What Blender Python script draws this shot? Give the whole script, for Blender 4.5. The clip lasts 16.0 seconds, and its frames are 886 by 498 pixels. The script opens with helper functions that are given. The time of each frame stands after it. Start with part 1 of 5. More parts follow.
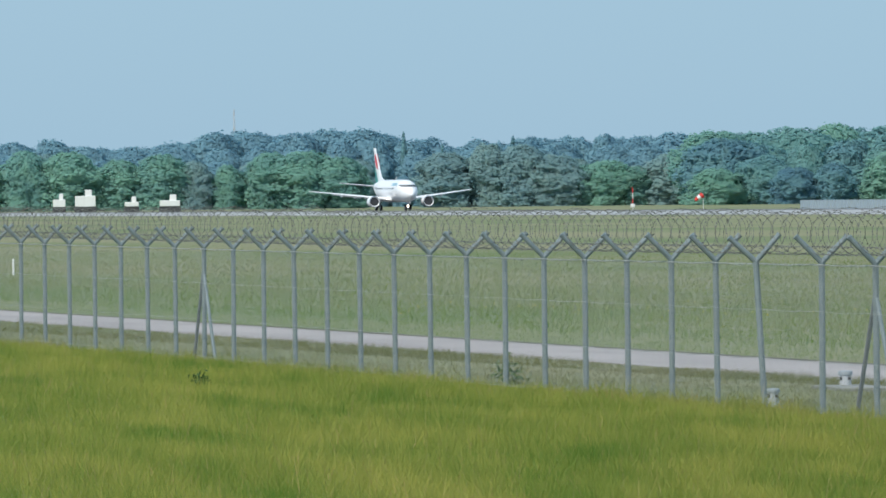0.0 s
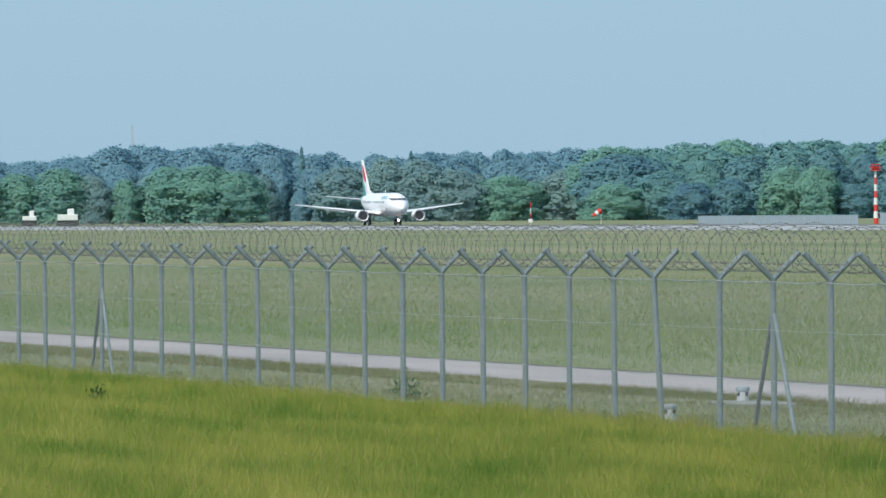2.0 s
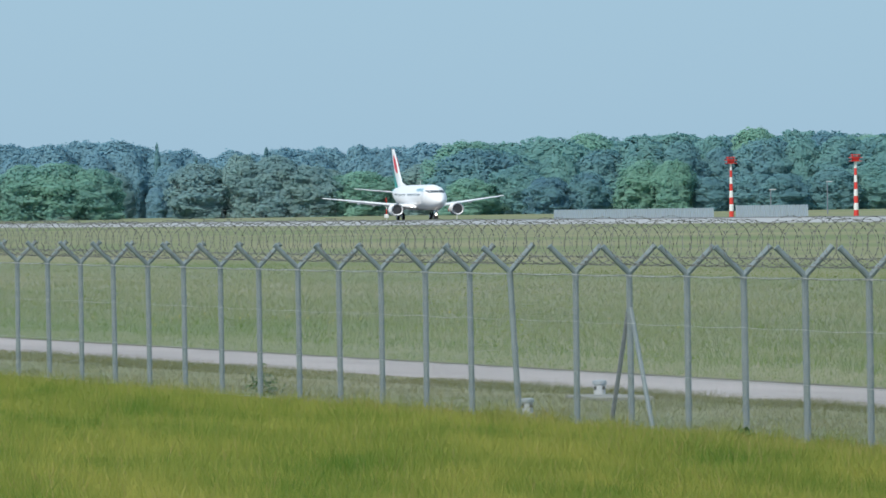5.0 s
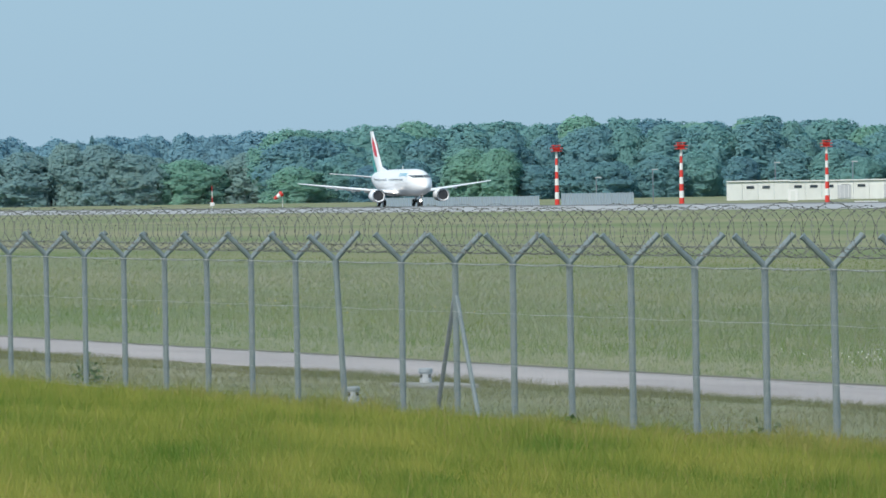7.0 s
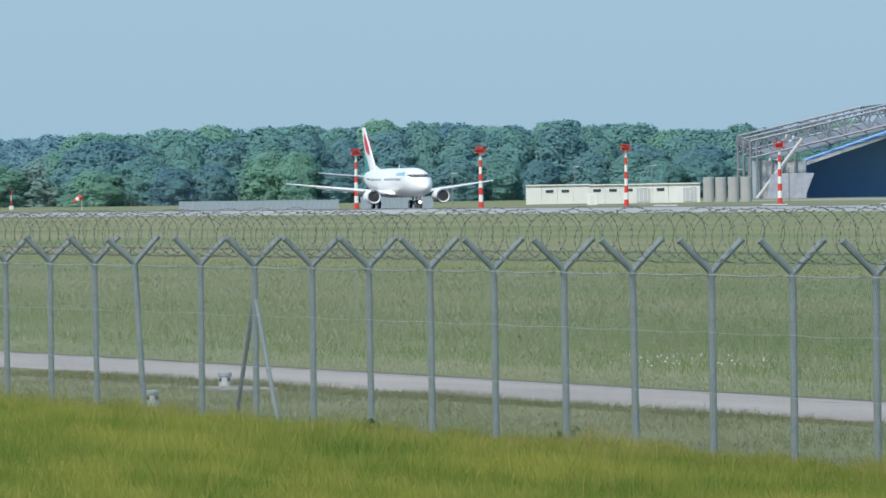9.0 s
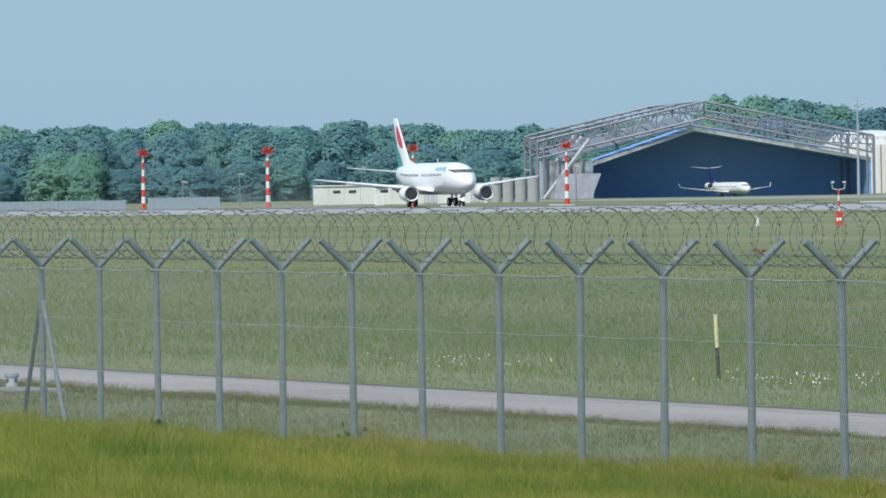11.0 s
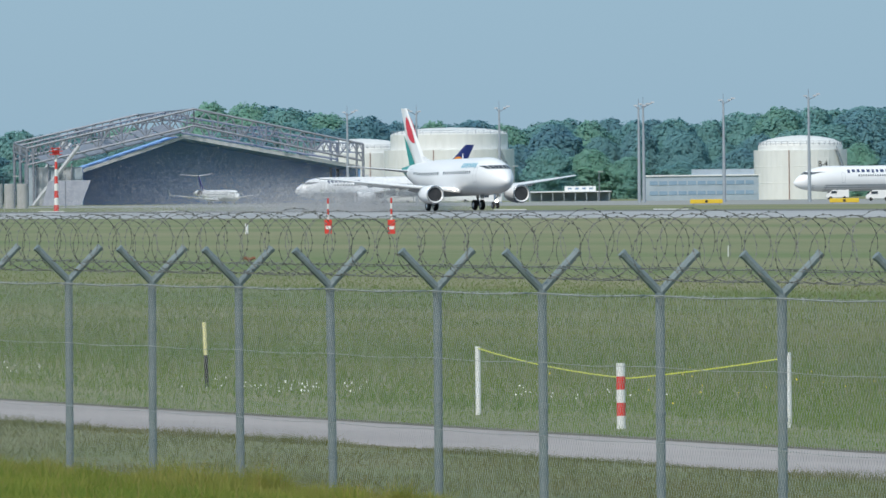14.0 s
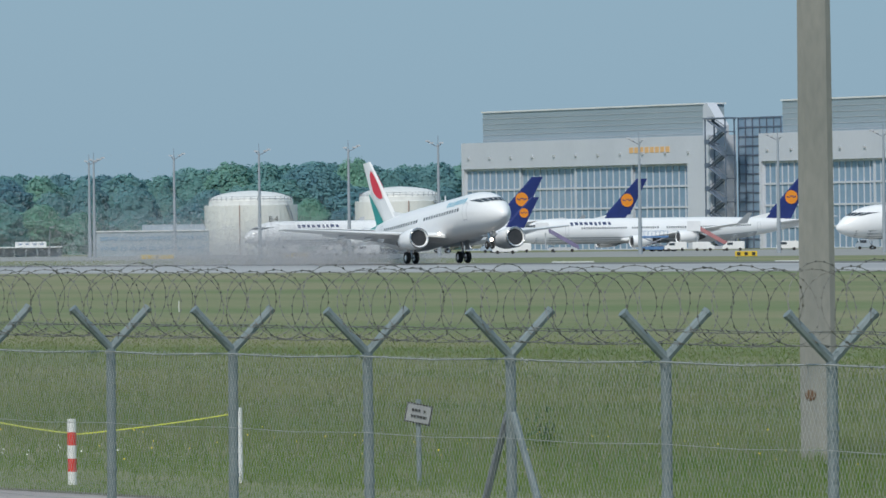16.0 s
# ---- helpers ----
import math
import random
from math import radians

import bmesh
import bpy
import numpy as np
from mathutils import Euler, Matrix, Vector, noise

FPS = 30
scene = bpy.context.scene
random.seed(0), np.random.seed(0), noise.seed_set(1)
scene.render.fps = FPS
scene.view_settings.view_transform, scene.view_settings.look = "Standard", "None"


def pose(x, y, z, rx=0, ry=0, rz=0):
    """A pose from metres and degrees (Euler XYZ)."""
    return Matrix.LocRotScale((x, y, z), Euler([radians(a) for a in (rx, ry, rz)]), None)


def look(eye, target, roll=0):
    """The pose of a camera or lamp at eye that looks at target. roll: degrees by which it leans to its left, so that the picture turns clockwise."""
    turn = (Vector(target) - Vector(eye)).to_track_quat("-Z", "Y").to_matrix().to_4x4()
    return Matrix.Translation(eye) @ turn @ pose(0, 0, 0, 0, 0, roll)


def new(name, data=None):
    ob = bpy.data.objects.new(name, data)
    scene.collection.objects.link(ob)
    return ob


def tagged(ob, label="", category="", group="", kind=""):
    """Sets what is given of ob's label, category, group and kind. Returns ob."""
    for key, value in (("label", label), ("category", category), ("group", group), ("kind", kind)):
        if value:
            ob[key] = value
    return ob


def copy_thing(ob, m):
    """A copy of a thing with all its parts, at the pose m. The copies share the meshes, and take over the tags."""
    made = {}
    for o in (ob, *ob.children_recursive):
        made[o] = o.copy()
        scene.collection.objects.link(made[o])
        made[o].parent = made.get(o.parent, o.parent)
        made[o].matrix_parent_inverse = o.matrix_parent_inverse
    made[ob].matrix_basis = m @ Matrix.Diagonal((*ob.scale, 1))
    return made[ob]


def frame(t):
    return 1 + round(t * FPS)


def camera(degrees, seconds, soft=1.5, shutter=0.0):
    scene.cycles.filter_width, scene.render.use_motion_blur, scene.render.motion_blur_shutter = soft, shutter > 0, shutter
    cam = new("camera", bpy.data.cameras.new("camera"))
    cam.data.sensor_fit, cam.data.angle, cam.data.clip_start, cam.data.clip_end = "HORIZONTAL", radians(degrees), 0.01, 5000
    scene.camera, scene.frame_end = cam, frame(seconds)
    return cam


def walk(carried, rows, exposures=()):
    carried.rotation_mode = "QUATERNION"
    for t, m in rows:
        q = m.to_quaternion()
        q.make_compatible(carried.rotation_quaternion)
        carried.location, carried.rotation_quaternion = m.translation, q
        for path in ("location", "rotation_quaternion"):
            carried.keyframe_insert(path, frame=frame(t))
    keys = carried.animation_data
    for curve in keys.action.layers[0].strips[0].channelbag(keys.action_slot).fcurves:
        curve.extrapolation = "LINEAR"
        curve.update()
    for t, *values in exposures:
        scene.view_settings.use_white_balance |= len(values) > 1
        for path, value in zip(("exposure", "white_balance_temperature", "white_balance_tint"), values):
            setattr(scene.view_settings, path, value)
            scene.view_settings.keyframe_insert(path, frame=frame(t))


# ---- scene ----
# The camera stands on a low bank; y runs along the runway, away from it; x across the airfield.
EYE = 3.52
cam = camera(5.281, 16.0, soft=1.6)
ROWS = [
    (0.0, -12.480, -0.336, 0.757),
    (0.5, -12.635, -0.303, 0.768),
    (1.0, -12.775, -0.222, 0.689),
    (1.5, -12.991, -0.208, 0.649),
    (2.0, -13.089, -0.254, 0.614),
    (2.5, -13.230, -0.272, 0.597),
    (3.0, -13.358, -0.274, 0.622),
    (5.5, -14.190, -0.317, 1.049),
    (6.0, -14.491, -0.346, 1.022),
    (6.5, -14.721, -0.358, 1.007),
    (7.0, -14.989, -0.383, 1.057),
    (7.5, -15.262, -0.400, 1.002),
    (8.0, -15.548, -0.369, 0.996),
    (8.5, -15.821, -0.365, 1.002),
    (9.0, -16.186, -0.382, 0.998),
    (11.5, -17.871, -0.392, 0.973),
    (12.0, -18.361, -0.377, 0.892),
    (12.5, -18.828, -0.364, 0.893),
    (13.0, -19.363, -0.372, 0.851),
    (13.5, -19.905, -0.374, 0.753),
    (14.0, -20.500, -0.402, 0.688),
    (14.5, -21.210, -0.325, 0.654),
    (15.0, -22.084, -0.228, 0.659),
    (15.5, -22.958, -0.172, 0.729),
    (16.0, -23.776, -0.113, 0.783),
]
walk(cam, [(t, pose(0, 0, EYE, 90 + pitch, roll, yaw)) for t, yaw, pitch, roll in ROWS],
     exposures=[(s, e, 6300, 10) for s, e in ((0, 0.0), (7, 0.0), (9, -0.03), (12.5, -0.14), (14.5, -0.26), (15, -0.32), (16, -0.42))])

# ---- world and sun ----
world = bpy.data.worlds.new("sky")
scene.world = world
world.use_nodes = True
wn, wl = world.node_tree.nodes, world.node_tree.links
sky = wn.new("ShaderNodeTexSky")
sky.sky_type, sky.sun_disc = "NISHITA", False
sky.sun_elevation, sky.sun_rotation = radians(50), radians(-135)
sky.air_density, sky.dust_density, sky.ozone_density = 1.0, 0.6, 4.0
# a bright summer haze veils the whole sky evenly
veil = wn.new("ShaderNodeMixRGB")
veil.inputs[0].default_value, veil.inputs[2].default_value = 0.80, (3.35, 5.45, 7.15, 1)
wl.new(sky.outputs[0], veil.inputs[1])
wl.new(veil.outputs[0], wn["Background"].inputs[0])
wn["Background"].inputs[1].default_value = 0.10
sun = new("sun", bpy.data.lights.new("sun", "SUN"))
sun.data.energy, sun.data.angle, sun.data.color = 3.9, radians(8), (1.0, 0.925, 0.81)
sun.matrix_basis = look((-120, -120, 170), (0, 0, 0))

# ---- materials ----
def mat(name, c1, c2=None, scale=1.0, rough=0.6, metal=0.0, bump=0.0, fine=12.0, stretch=(1, 1, 1), island=0.0, emit=0.0, detail=6.0, thin=0.0, span=0.5, each=0.0):
    """Principled surface: broad stains between c1 and c2, a finer grain over them, and relief."""
    m = bpy.data.materials.new(name)
    m.use_nodes = True
    nt = m.node_tree
    b = nt.nodes["Principled BSDF"]
    b.inputs["Roughness"].default_value, b.inputs["Metallic"].default_value = rough, metal
    c2 = c2 or tuple(min(1, v * 0.82) for v in c1)
    tc, mp = nt.nodes.new("ShaderNodeTexCoord"), nt.nodes.new("ShaderNodeMapping")
    mp.inputs["Scale"].default_value = stretch
    nt.links.new(tc.outputs["Object"], mp.inputs["Vector"])
    n1, n2 = nt.nodes.new("ShaderNodeTexNoise"), nt.nodes.new("ShaderNodeTexNoise")
    n1.inputs["Scale"].default_value, n2.inputs["Scale"].default_value = scale, scale * fine
    n1.inputs["Detail"].default_value = detail
    nt.links.new(mp.outputs[0], n1.inputs["Vector"])
    nt.links.new(mp.outputs[0], n2.inputs["Vector"])
    add = nt.nodes.new("ShaderNodeMath")
    add.operation = "MULTIPLY_ADD"
    add.inputs[1].default_value, add.inputs[2].default_value = 0.45, 0.0
    nt.links.new(n2.outputs[0], add.inputs[0])
    sm = nt.nodes.new("ShaderNodeMath")
    sm.operation = "ADD"
    nt.links.new(n1.outputs[0], sm.inputs[0])
    nt.links.new(add.outputs[0], sm.inputs[1])
    top = sm
    if island:
        geo, ma = nt.nodes.new("ShaderNodeNewGeometry"), nt.nodes.new("ShaderNodeMath")
        ma.operation = "MULTIPLY_ADD"
        ma.inputs[1].default_value = island
        nt.links.new(geo.outputs["Random Per Island"], ma.inputs[0])
        nt.links.new(sm.outputs[0], ma.inputs[2])
        top = ma
    if each:
        # every tree or piece has a tone of its own
        info, mo = nt.nodes.new("ShaderNodeObjectInfo"), nt.nodes.new("ShaderNodeMath")
        mo.operation = "MULTIPLY_ADD"
        mo.inputs[1].default_value = each
        nt.links.new(info.outputs["Random"], mo.inputs[0])
        nt.links.new(top.outputs[0], mo.inputs[2])
        top = mo
    ramp = nt.nodes.new("ShaderNodeValToRGB")
    lo = 0.70 - span / 2 + (island + each) * 0.15
    ramp.color_ramp.elements[0].position, ramp.color_ramp.elements[1].position = lo, lo + span + (island + each) * 0.5
    ramp.color_ramp.elements[0].color, ramp.color_ramp.elements[1].color = (*c1, 1), (*c2, 1)
    nt.links.new(top.outputs[0], ramp.inputs[0])
    nt.links.new(ramp.outputs[0], b.inputs["Base Color"])
    if bump:
        bp = nt.nodes.new("ShaderNodeBump")
        bp.inputs["Strength"].default_value, bp.inputs["Distance"].default_value = bump, 0.05
        nt.links.new(sm.outputs[0], bp.inputs["Height"])
        nt.links.new(bp.outputs[0], b.inputs["Normal"])
    if thin:
        # light also passes through thin leaves
        tr, mx = nt.nodes.new("ShaderNodeBsdfTranslucent"), nt.nodes.new("ShaderNodeMixShader")
        nt.links.new(ramp.outputs[0], tr.inputs[0])
        mx.inputs[0].default_value = thin
        nt.links.new(b.outputs[0], mx.inputs[1])
        nt.links.new(tr.outputs[0], mx.inputs[2])
        nt.links.new(mx.outputs[0], nt.nodes["Material Output"].inputs[0])
    if emit:
        b.inputs["Emission Color"].default_value, b.inputs["Emission Strength"].default_value = (*c1, 1), emit
    return m


SOIL = mat("turf", (0.120, 0.168, 0.055), (0.235, 0.224, 0.122), 0.040, 0.95, bump=0.4, fine=50, stretch=(1, 0.22, 1), span=0.32)
BLADE = mat("meadow_grass", (0.105, 0.225, 0.022), (0.430, 0.415, 0.085), 0.40, 0.7, fine=5, stretch=(1.6, 0.22, 0.4), island=0.10, thin=0.55, span=0.28)
WEED = mat("weed_leaf", (0.045, 0.10, 0.025), (0.08, 0.15, 0.04), 2.0, 0.7, island=0.3, thin=0.3)
RAG = mat("faded_rag", (0.17, 0.085, 0.05), (0.25, 0.13, 0.08), 8.0, 0.9)
BLADE_MID = mat("airfield_grass", (0.125, 0.215, 0.040), (0.255, 0.290, 0.092), 0.09, 0.8, fine=6, stretch=(1.3, 0.3, 1), island=0.05, thin=0.55, span=0.34)
BLADE_LUSH = mat("lush_grass", (0.115, 0.230, 0.024), (0.200, 0.285, 0.055), 0.14, 0.75, fine=5, stretch=(1.3, 0.3, 1), island=0.05, thin=0.55, span=0.4)
BLADE_VERGE = mat("verge_grass", (0.125, 0.155, 0.034), (0.200, 0.185, 0.066), 0.3, 0.8, fine=5, stretch=(1.3, 0.4, 1), island=0.06, thin=0.5, span=0.36)
BLADE_RIM = mat("rim_grass", (0.19, 0.275, 0.035), (0.42, 0.385, 0.11), 0.5, 0.8, fine=5, stretch=(1.6, 0.3, 0.4), island=0.12, thin=0.55, span=0.36)
SEED = mat("grass_seed_heads", (0.265, 0.255, 0.150), (0.34, 0.32, 0.205), 0.3, 0.85, fine=5, island=0.1, thin=0.5)
DRY = mat("dry_grass", (0.25, 0.20, 0.07), (0.36, 0.27, 0.11), 0.5, 0.8, island=0.4)
FLOWER = mat("white_petals", (0.75, 0.75, 0.68), (0.85, 0.85, 0.8), 3, 0.7)
YELLOW_FLOWER = mat("yellow_petals", (0.7, 0.55, 0.03), (0.8, 0.65, 0.05), 3, 0.7)
VERGE_SHADE = mat("verge_shade", (0.085, 0.075, 0.055), (0.16, 0.15, 0.10), 0.6, 0.95, fine=9, stretch=(1, 0.3, 1))
ROAD = mat("worn_asphalt", (0.31, 0.275, 0.27), (0.41, 0.365, 0.355), 0.5, 0.9, bump=0.3, fine=25, stretch=(1, 0.15, 1), span=0.34)
RUNWAY = mat("runway_concrete", (0.30, 0.31, 0.32), (0.42, 0.42, 0.42), 0.08, 0.85, bump=0.2, fine=20, stretch=(1, 0.12, 1))
RUBBER = mat("rubber_marks", (0.10, 0.10, 0.10), (0.19, 0.19, 0.19), 0.06, 0.9, fine=20, stretch=(1, 0.05, 1))
APRON = mat("apron_concrete", (0.25, 0.25, 0.24), (0.33, 0.33, 0.31), 0.05, 0.85, fine=20)
CONCRETE = mat("cast_concrete", (0.31, 0.315, 0.32), (0.42, 0.425, 0.43), 0.9, 0.85, bump=0.35, fine=14, stretch=(1, 1, 0.35))
WEATHERED = mat("weathered_pole", (0.19, 0.20, 0.19), (0.28, 0.28, 0.26), 0.9, 0.9, bump=0.35, fine=14, stretch=(1, 1, 0.3))
PALE_YELLOW = mat("pale_yellow_paint", (0.72, 0.66, 0.32), (0.78, 0.73, 0.42), 2.0, 0.6)
GALV = mat("galvanised_steel", (0.150, 0.195, 0.210), (0.225, 0.270, 0.285), 3.0, 0.7, 0.1, bump=0.1, fine=9)
WIRE = mat("weathered_wire", (0.30, 0.315, 0.32), (0.43, 0.44, 0.44), 4.0, 0.5, 0.2)
RAZOR = mat("rusty_razor_wire", (0.11, 0.115, 0.105), (0.24, 0.24, 0.225), 5.0, 0.6, 0.2)
WHITE = mat("white_paint", (0.80, 0.80, 0.79), (0.70, 0.71, 0.71), 0.5, 0.45, fine=10)
HULL = mat("aircraft_white", (0.86, 0.87, 0.88), (0.82, 0.83, 0.85), 0.35, 0.28, fine=8)
BELLY = mat("aircraft_grey", (0.42, 0.44, 0.47), (0.50, 0.52, 0.55), 0.4, 0.35)
WINGGREY = mat("wing_grey", (0.72, 0.74, 0.77), (0.80, 0.81, 0.83), 0.5, 0.35)
METAL = mat("bare_metal", (0.62, 0.63, 0.65), (0.5, 0.5, 0.52), 2.0, 0.25, 0.9)
DARK = mat("dark_grey", (0.025, 0.027, 0.03), (0.05, 0.05, 0.055), 2.0, 0.5)
TYRE = mat("tyre_rubber", (0.018, 0.018, 0.02), (0.035, 0.035, 0.035), 4.0, 0.8)
GLASS = mat("dark_glazing", (0.03, 0.04, 0.055), (0.06, 0.075, 0.09), 0.6, 0.08)
NAVY = mat("navy_paint", (0.012, 0.025, 0.14), (0.02, 0.035, 0.17), 0.6, 0.35)
ORANGE = mat("orange_paint", (0.85, 0.30, 0.02), (0.8, 0.26, 0.02), 0.8, 0.4)
RED = mat("red_paint", (0.68, 0.045, 0.03), (0.58, 0.05, 0.04), 1.5, 0.5, fine=8)
CRIMSON = mat("crimson_livery", (0.72, 0.03, 0.06), (0.66, 0.03, 0.06), 0.8, 0.35)
TEAL = mat("teal_livery", (0.02, 0.30, 0.27), (0.02, 0.26, 0.25), 0.8, 0.35)
AQUA = mat("aqua_lettering", (0.18, 0.48, 0.62), (0.16, 0.44, 0.58), 0.8, 0.4)
INK = mat("dark_blue_lettering", (0.03, 0.05, 0.13), (0.04, 0.06, 0.15), 1.0, 0.4)
YELLOW = mat("yellow_paint", (0.75, 0.52, 0.04), (0.68, 0.46, 0.04), 1.5, 0.5)
BLACK = mat("black_paint", (0.02, 0.02, 0.02), (0.05, 0.05, 0.05), 2.0, 0.6)
CREAM = mat("cream_cladding", (0.61, 0.63, 0.61), (0.73, 0.75, 0.73), 0.12, 0.6, fine=9, stretch=(1, 1, 0.4))
TANKWHITE = mat("tank_paint", (0.66, 0.67, 0.66), (0.77, 0.78, 0.77), 0.10, 0.5, fine=8, stretch=(1, 1, 0.25))
PIPE = mat("red_brown_pipe_paint", (0.34, 0.22, 0.20), (0.42, 0.30, 0.27), 0.8, 0.6)
MASTGREY = mat("grey_mast_paint", (0.27, 0.31, 0.35), (0.35, 0.39, 0.43), 0.8, 0.6, 0.1)
STEEL = mat("painted_steelwork", (0.17, 0.19, 0.235), (0.26, 0.28, 0.33), 0.8, 0.55, 0.2)
# navy lining, its base colour lifted to bright blue to stand for haze
HAZED_LINING = mat("hazed_navy_acoustic_lining", (0.21, 0.40, 0.76), (0.26, 0.46, 0.84), 0.06, 0.8, fine=12)
BLUEGREY = mat("blue_grey_panel", (0.30, 0.37, 0.44), (0.40, 0.47, 0.54), 0.4, 0.6, 0.2)
CLAD = mat("grey_cladding", (0.28, 0.35, 0.40), (0.34, 0.41, 0.46), 0.1, 0.5, 0.1, fine=30, stretch=(0.2, 0.2, 1))
FACADE = mat("light_facade", (0.53, 0.56, 0.62), (0.60, 0.63, 0.69), 0.08, 0.55, fine=20, stretch=(1, 1, 0.4))
PANE = mat("hangar_glazing", (0.20, 0.30, 0.42), (0.27, 0.38, 0.50), 0.3, 0.12)
LAMP = mat("landing_light", (1.0, 0.86, 0.68), (1.0, 0.86, 0.68), 1, 0.4, emit=6.0)
BEACON = mat("red_beacon", (1.0, 0.12, 0.12), (1.0, 0.12, 0.12), 1, 0.4, emit=3.0)
BARK = mat("bark", (0.09, 0.075, 0.055), (0.14, 0.12, 0.09), 2.0, 0.9, bump=0.4)
# leaf greens with the distance haze mixed into the colour, hence pale and bluish
HAZED_LEAF = [mat(f"hazed_leaf_{k}", a, b, 0.16, 0.9, fine=6, island=0.10, thin=0.5, span=0.3, each=0.3) for k, a, b in (
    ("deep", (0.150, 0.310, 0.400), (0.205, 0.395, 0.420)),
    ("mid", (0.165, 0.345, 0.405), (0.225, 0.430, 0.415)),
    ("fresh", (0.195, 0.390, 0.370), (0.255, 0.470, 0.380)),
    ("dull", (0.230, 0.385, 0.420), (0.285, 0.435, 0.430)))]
# the farthest wood: still more haze in the base colour
HAZED_FAR_LEAF = mat("hazed_far_leaf", (0.215, 0.395, 0.490), (0.255, 0.445, 0.515), 0.08, 0.9, fine=6, island=0.08, thin=0.5, span=0.4, each=0.2)


# ---- builders ----
def part(name, bm, material, parent=None, label="", smooth=False):
    """One bmesh as one mesh object, under a thing or a part when a parent is given."""
    me = bpy.data.meshes.new(name)
    bmesh.ops.recalc_face_normals(bm, faces=bm.faces)
    bm.to_mesh(me)
    bm.free()
    if smooth:
        me.shade_smooth()
    me.materials.append(material)
    ob = new(name, me)
    ob.parent = parent
    if label:
        tagged(ob, label)
    return ob


def thing(name, m, label, category, group="", kind=""):
    ob = new(name)
    ob.matrix_basis = m
    return tagged(ob, label, category, group, kind)


def box(bm, c, s, rz=0.0, taper=1.0, bevel=0.0):
    g = bmesh.ops.create_cube(bm, size=1)
    q = Euler((0, 0, radians(rz))).to_matrix()
    for v in g["verts"]:
        k = taper if v.co.z > 0 else 1.0
        v.co = Vector(c) + q @ Vector((v.co.x * s[0] * k, v.co.y * s[1] * k, v.co.z * s[2]))
    if bevel:
        es = list({e for v in g["verts"] for e in v.link_edges})
        bmesh.ops.bevel(bm, geom=es, offset=bevel, segments=1, affect="EDGES")


def rod(bm, a, b, r0, r1=None, seg=8, caps=True):
    """A tapered round bar from a to b."""
    a, b = Vector(a), Vector(b)
    r1 = r0 if r1 is None else r1
    q = (b - a).to_track_quat("Z", "Y").to_matrix()
    rings = []
    for p, r in ((a, r0), (b, r1)):
        rings.append([bm.verts.new(p + q @ Vector((r * math.cos(2 * math.pi * i / seg), r * math.sin(2 * math.pi * i / seg), 0))) for i in range(seg)])
    for i in range(seg):
        j = (i + 1) % seg
        bm.faces.new((rings[0][i], rings[0][j], rings[1][j], rings[1][i]))
    if caps:
        bm.faces.new(rings[0][::-1])
        bm.faces.new(rings[1])


def loft(bm, rings, caps=True, closed=True):
    vs = [[bm.verts.new(p) for p in r] for r in rings]
    n = len(vs[0])
    for a, b in zip(vs, vs[1:]):
        for i in range(n if closed else n - 1):
            j = (i + 1) % n
            bm.faces.new((a[i], a[j], b[j], b[i]))
    if caps:
        bm.faces.new(vs[0][::-1])
        bm.faces.new(vs[-1])


def lathe(bm, prof, c=(0, 0, 0), seg=24, axis="z"):
    """A turned body; prof holds (radius, height)."""
    rings = []
    for r, h in prof:
        ring = []
        for i in range(seg):
            a = 2 * math.pi * i / seg
            p = (r * math.cos(a), r * math.sin(a), h) if axis == "z" else (r * math.cos(a), h, r * math.sin(a))
            ring.append(Vector(c) + Vector(p))
        rings.append(ring)
    loft(bm, rings)


def blade_mesh(name, pts, heights, widths, material, lean=0.35, seed=1):
    """Many upright grass blades, one triangle each."""
    rng = np.random.default_rng(seed)
    n = len(pts)
    a = rng.uniform(0, 2 * np.pi, n)
    dx, dy = np.cos(a) * widths / 2, np.sin(a) * widths / 2
    lx, ly = rng.normal(0, lean, n) * heights, rng.normal(0, lean, n) * heights
    v = np.empty((n, 3, 3), np.float32)
    v[:, 0] = pts + np.c_[dx, dy, np.zeros(n)]
    v[:, 1] = pts - np.c_[dx, dy, np.zeros(n)]
    v[:, 2] = pts + np.c_[lx, ly, heights]
    me = bpy.data.meshes.new(name)
    me.vertices.add(3 * n)
    me.vertices.foreach_set("co", v.ravel())
    me.loops.add(3 * n)
    me.loops.foreach_set("vertex_index", np.arange(3 * n, dtype=np.int32))
    me.polygons.add(n)
    me.polygons.foreach_set("loop_start", np.arange(0, 3 * n, 3, dtype=np.int32))
    me.update(calc_edges=True)
    me.materials.append(material)
    return new(name, me)


def facing(x, y, z, turn=0.0):
    """A pose whose local x runs to the right as seen from the bank, and local y away from it."""
    return pose(x, y, z, 0, 0, -math.degrees(math.atan2(x, y)) + turn)


# ---- ground, road, runway ----
PROFILE = [(-3500, 0.0), (20, 0.0), (300, 0.0), (326, 0.02), (341, 0.26), (356, 0.45), (371, 0.26), (386, 0.0), (470, -0.5), (665, -1.1), (830, -1.5), (940, -2.1), (1200, -2.5), (4500, -4.0)]


def ground_z(x):
    return float(np.interp(x, [p[0] for p in PROFILE], [p[1] for p in PROFILE]))


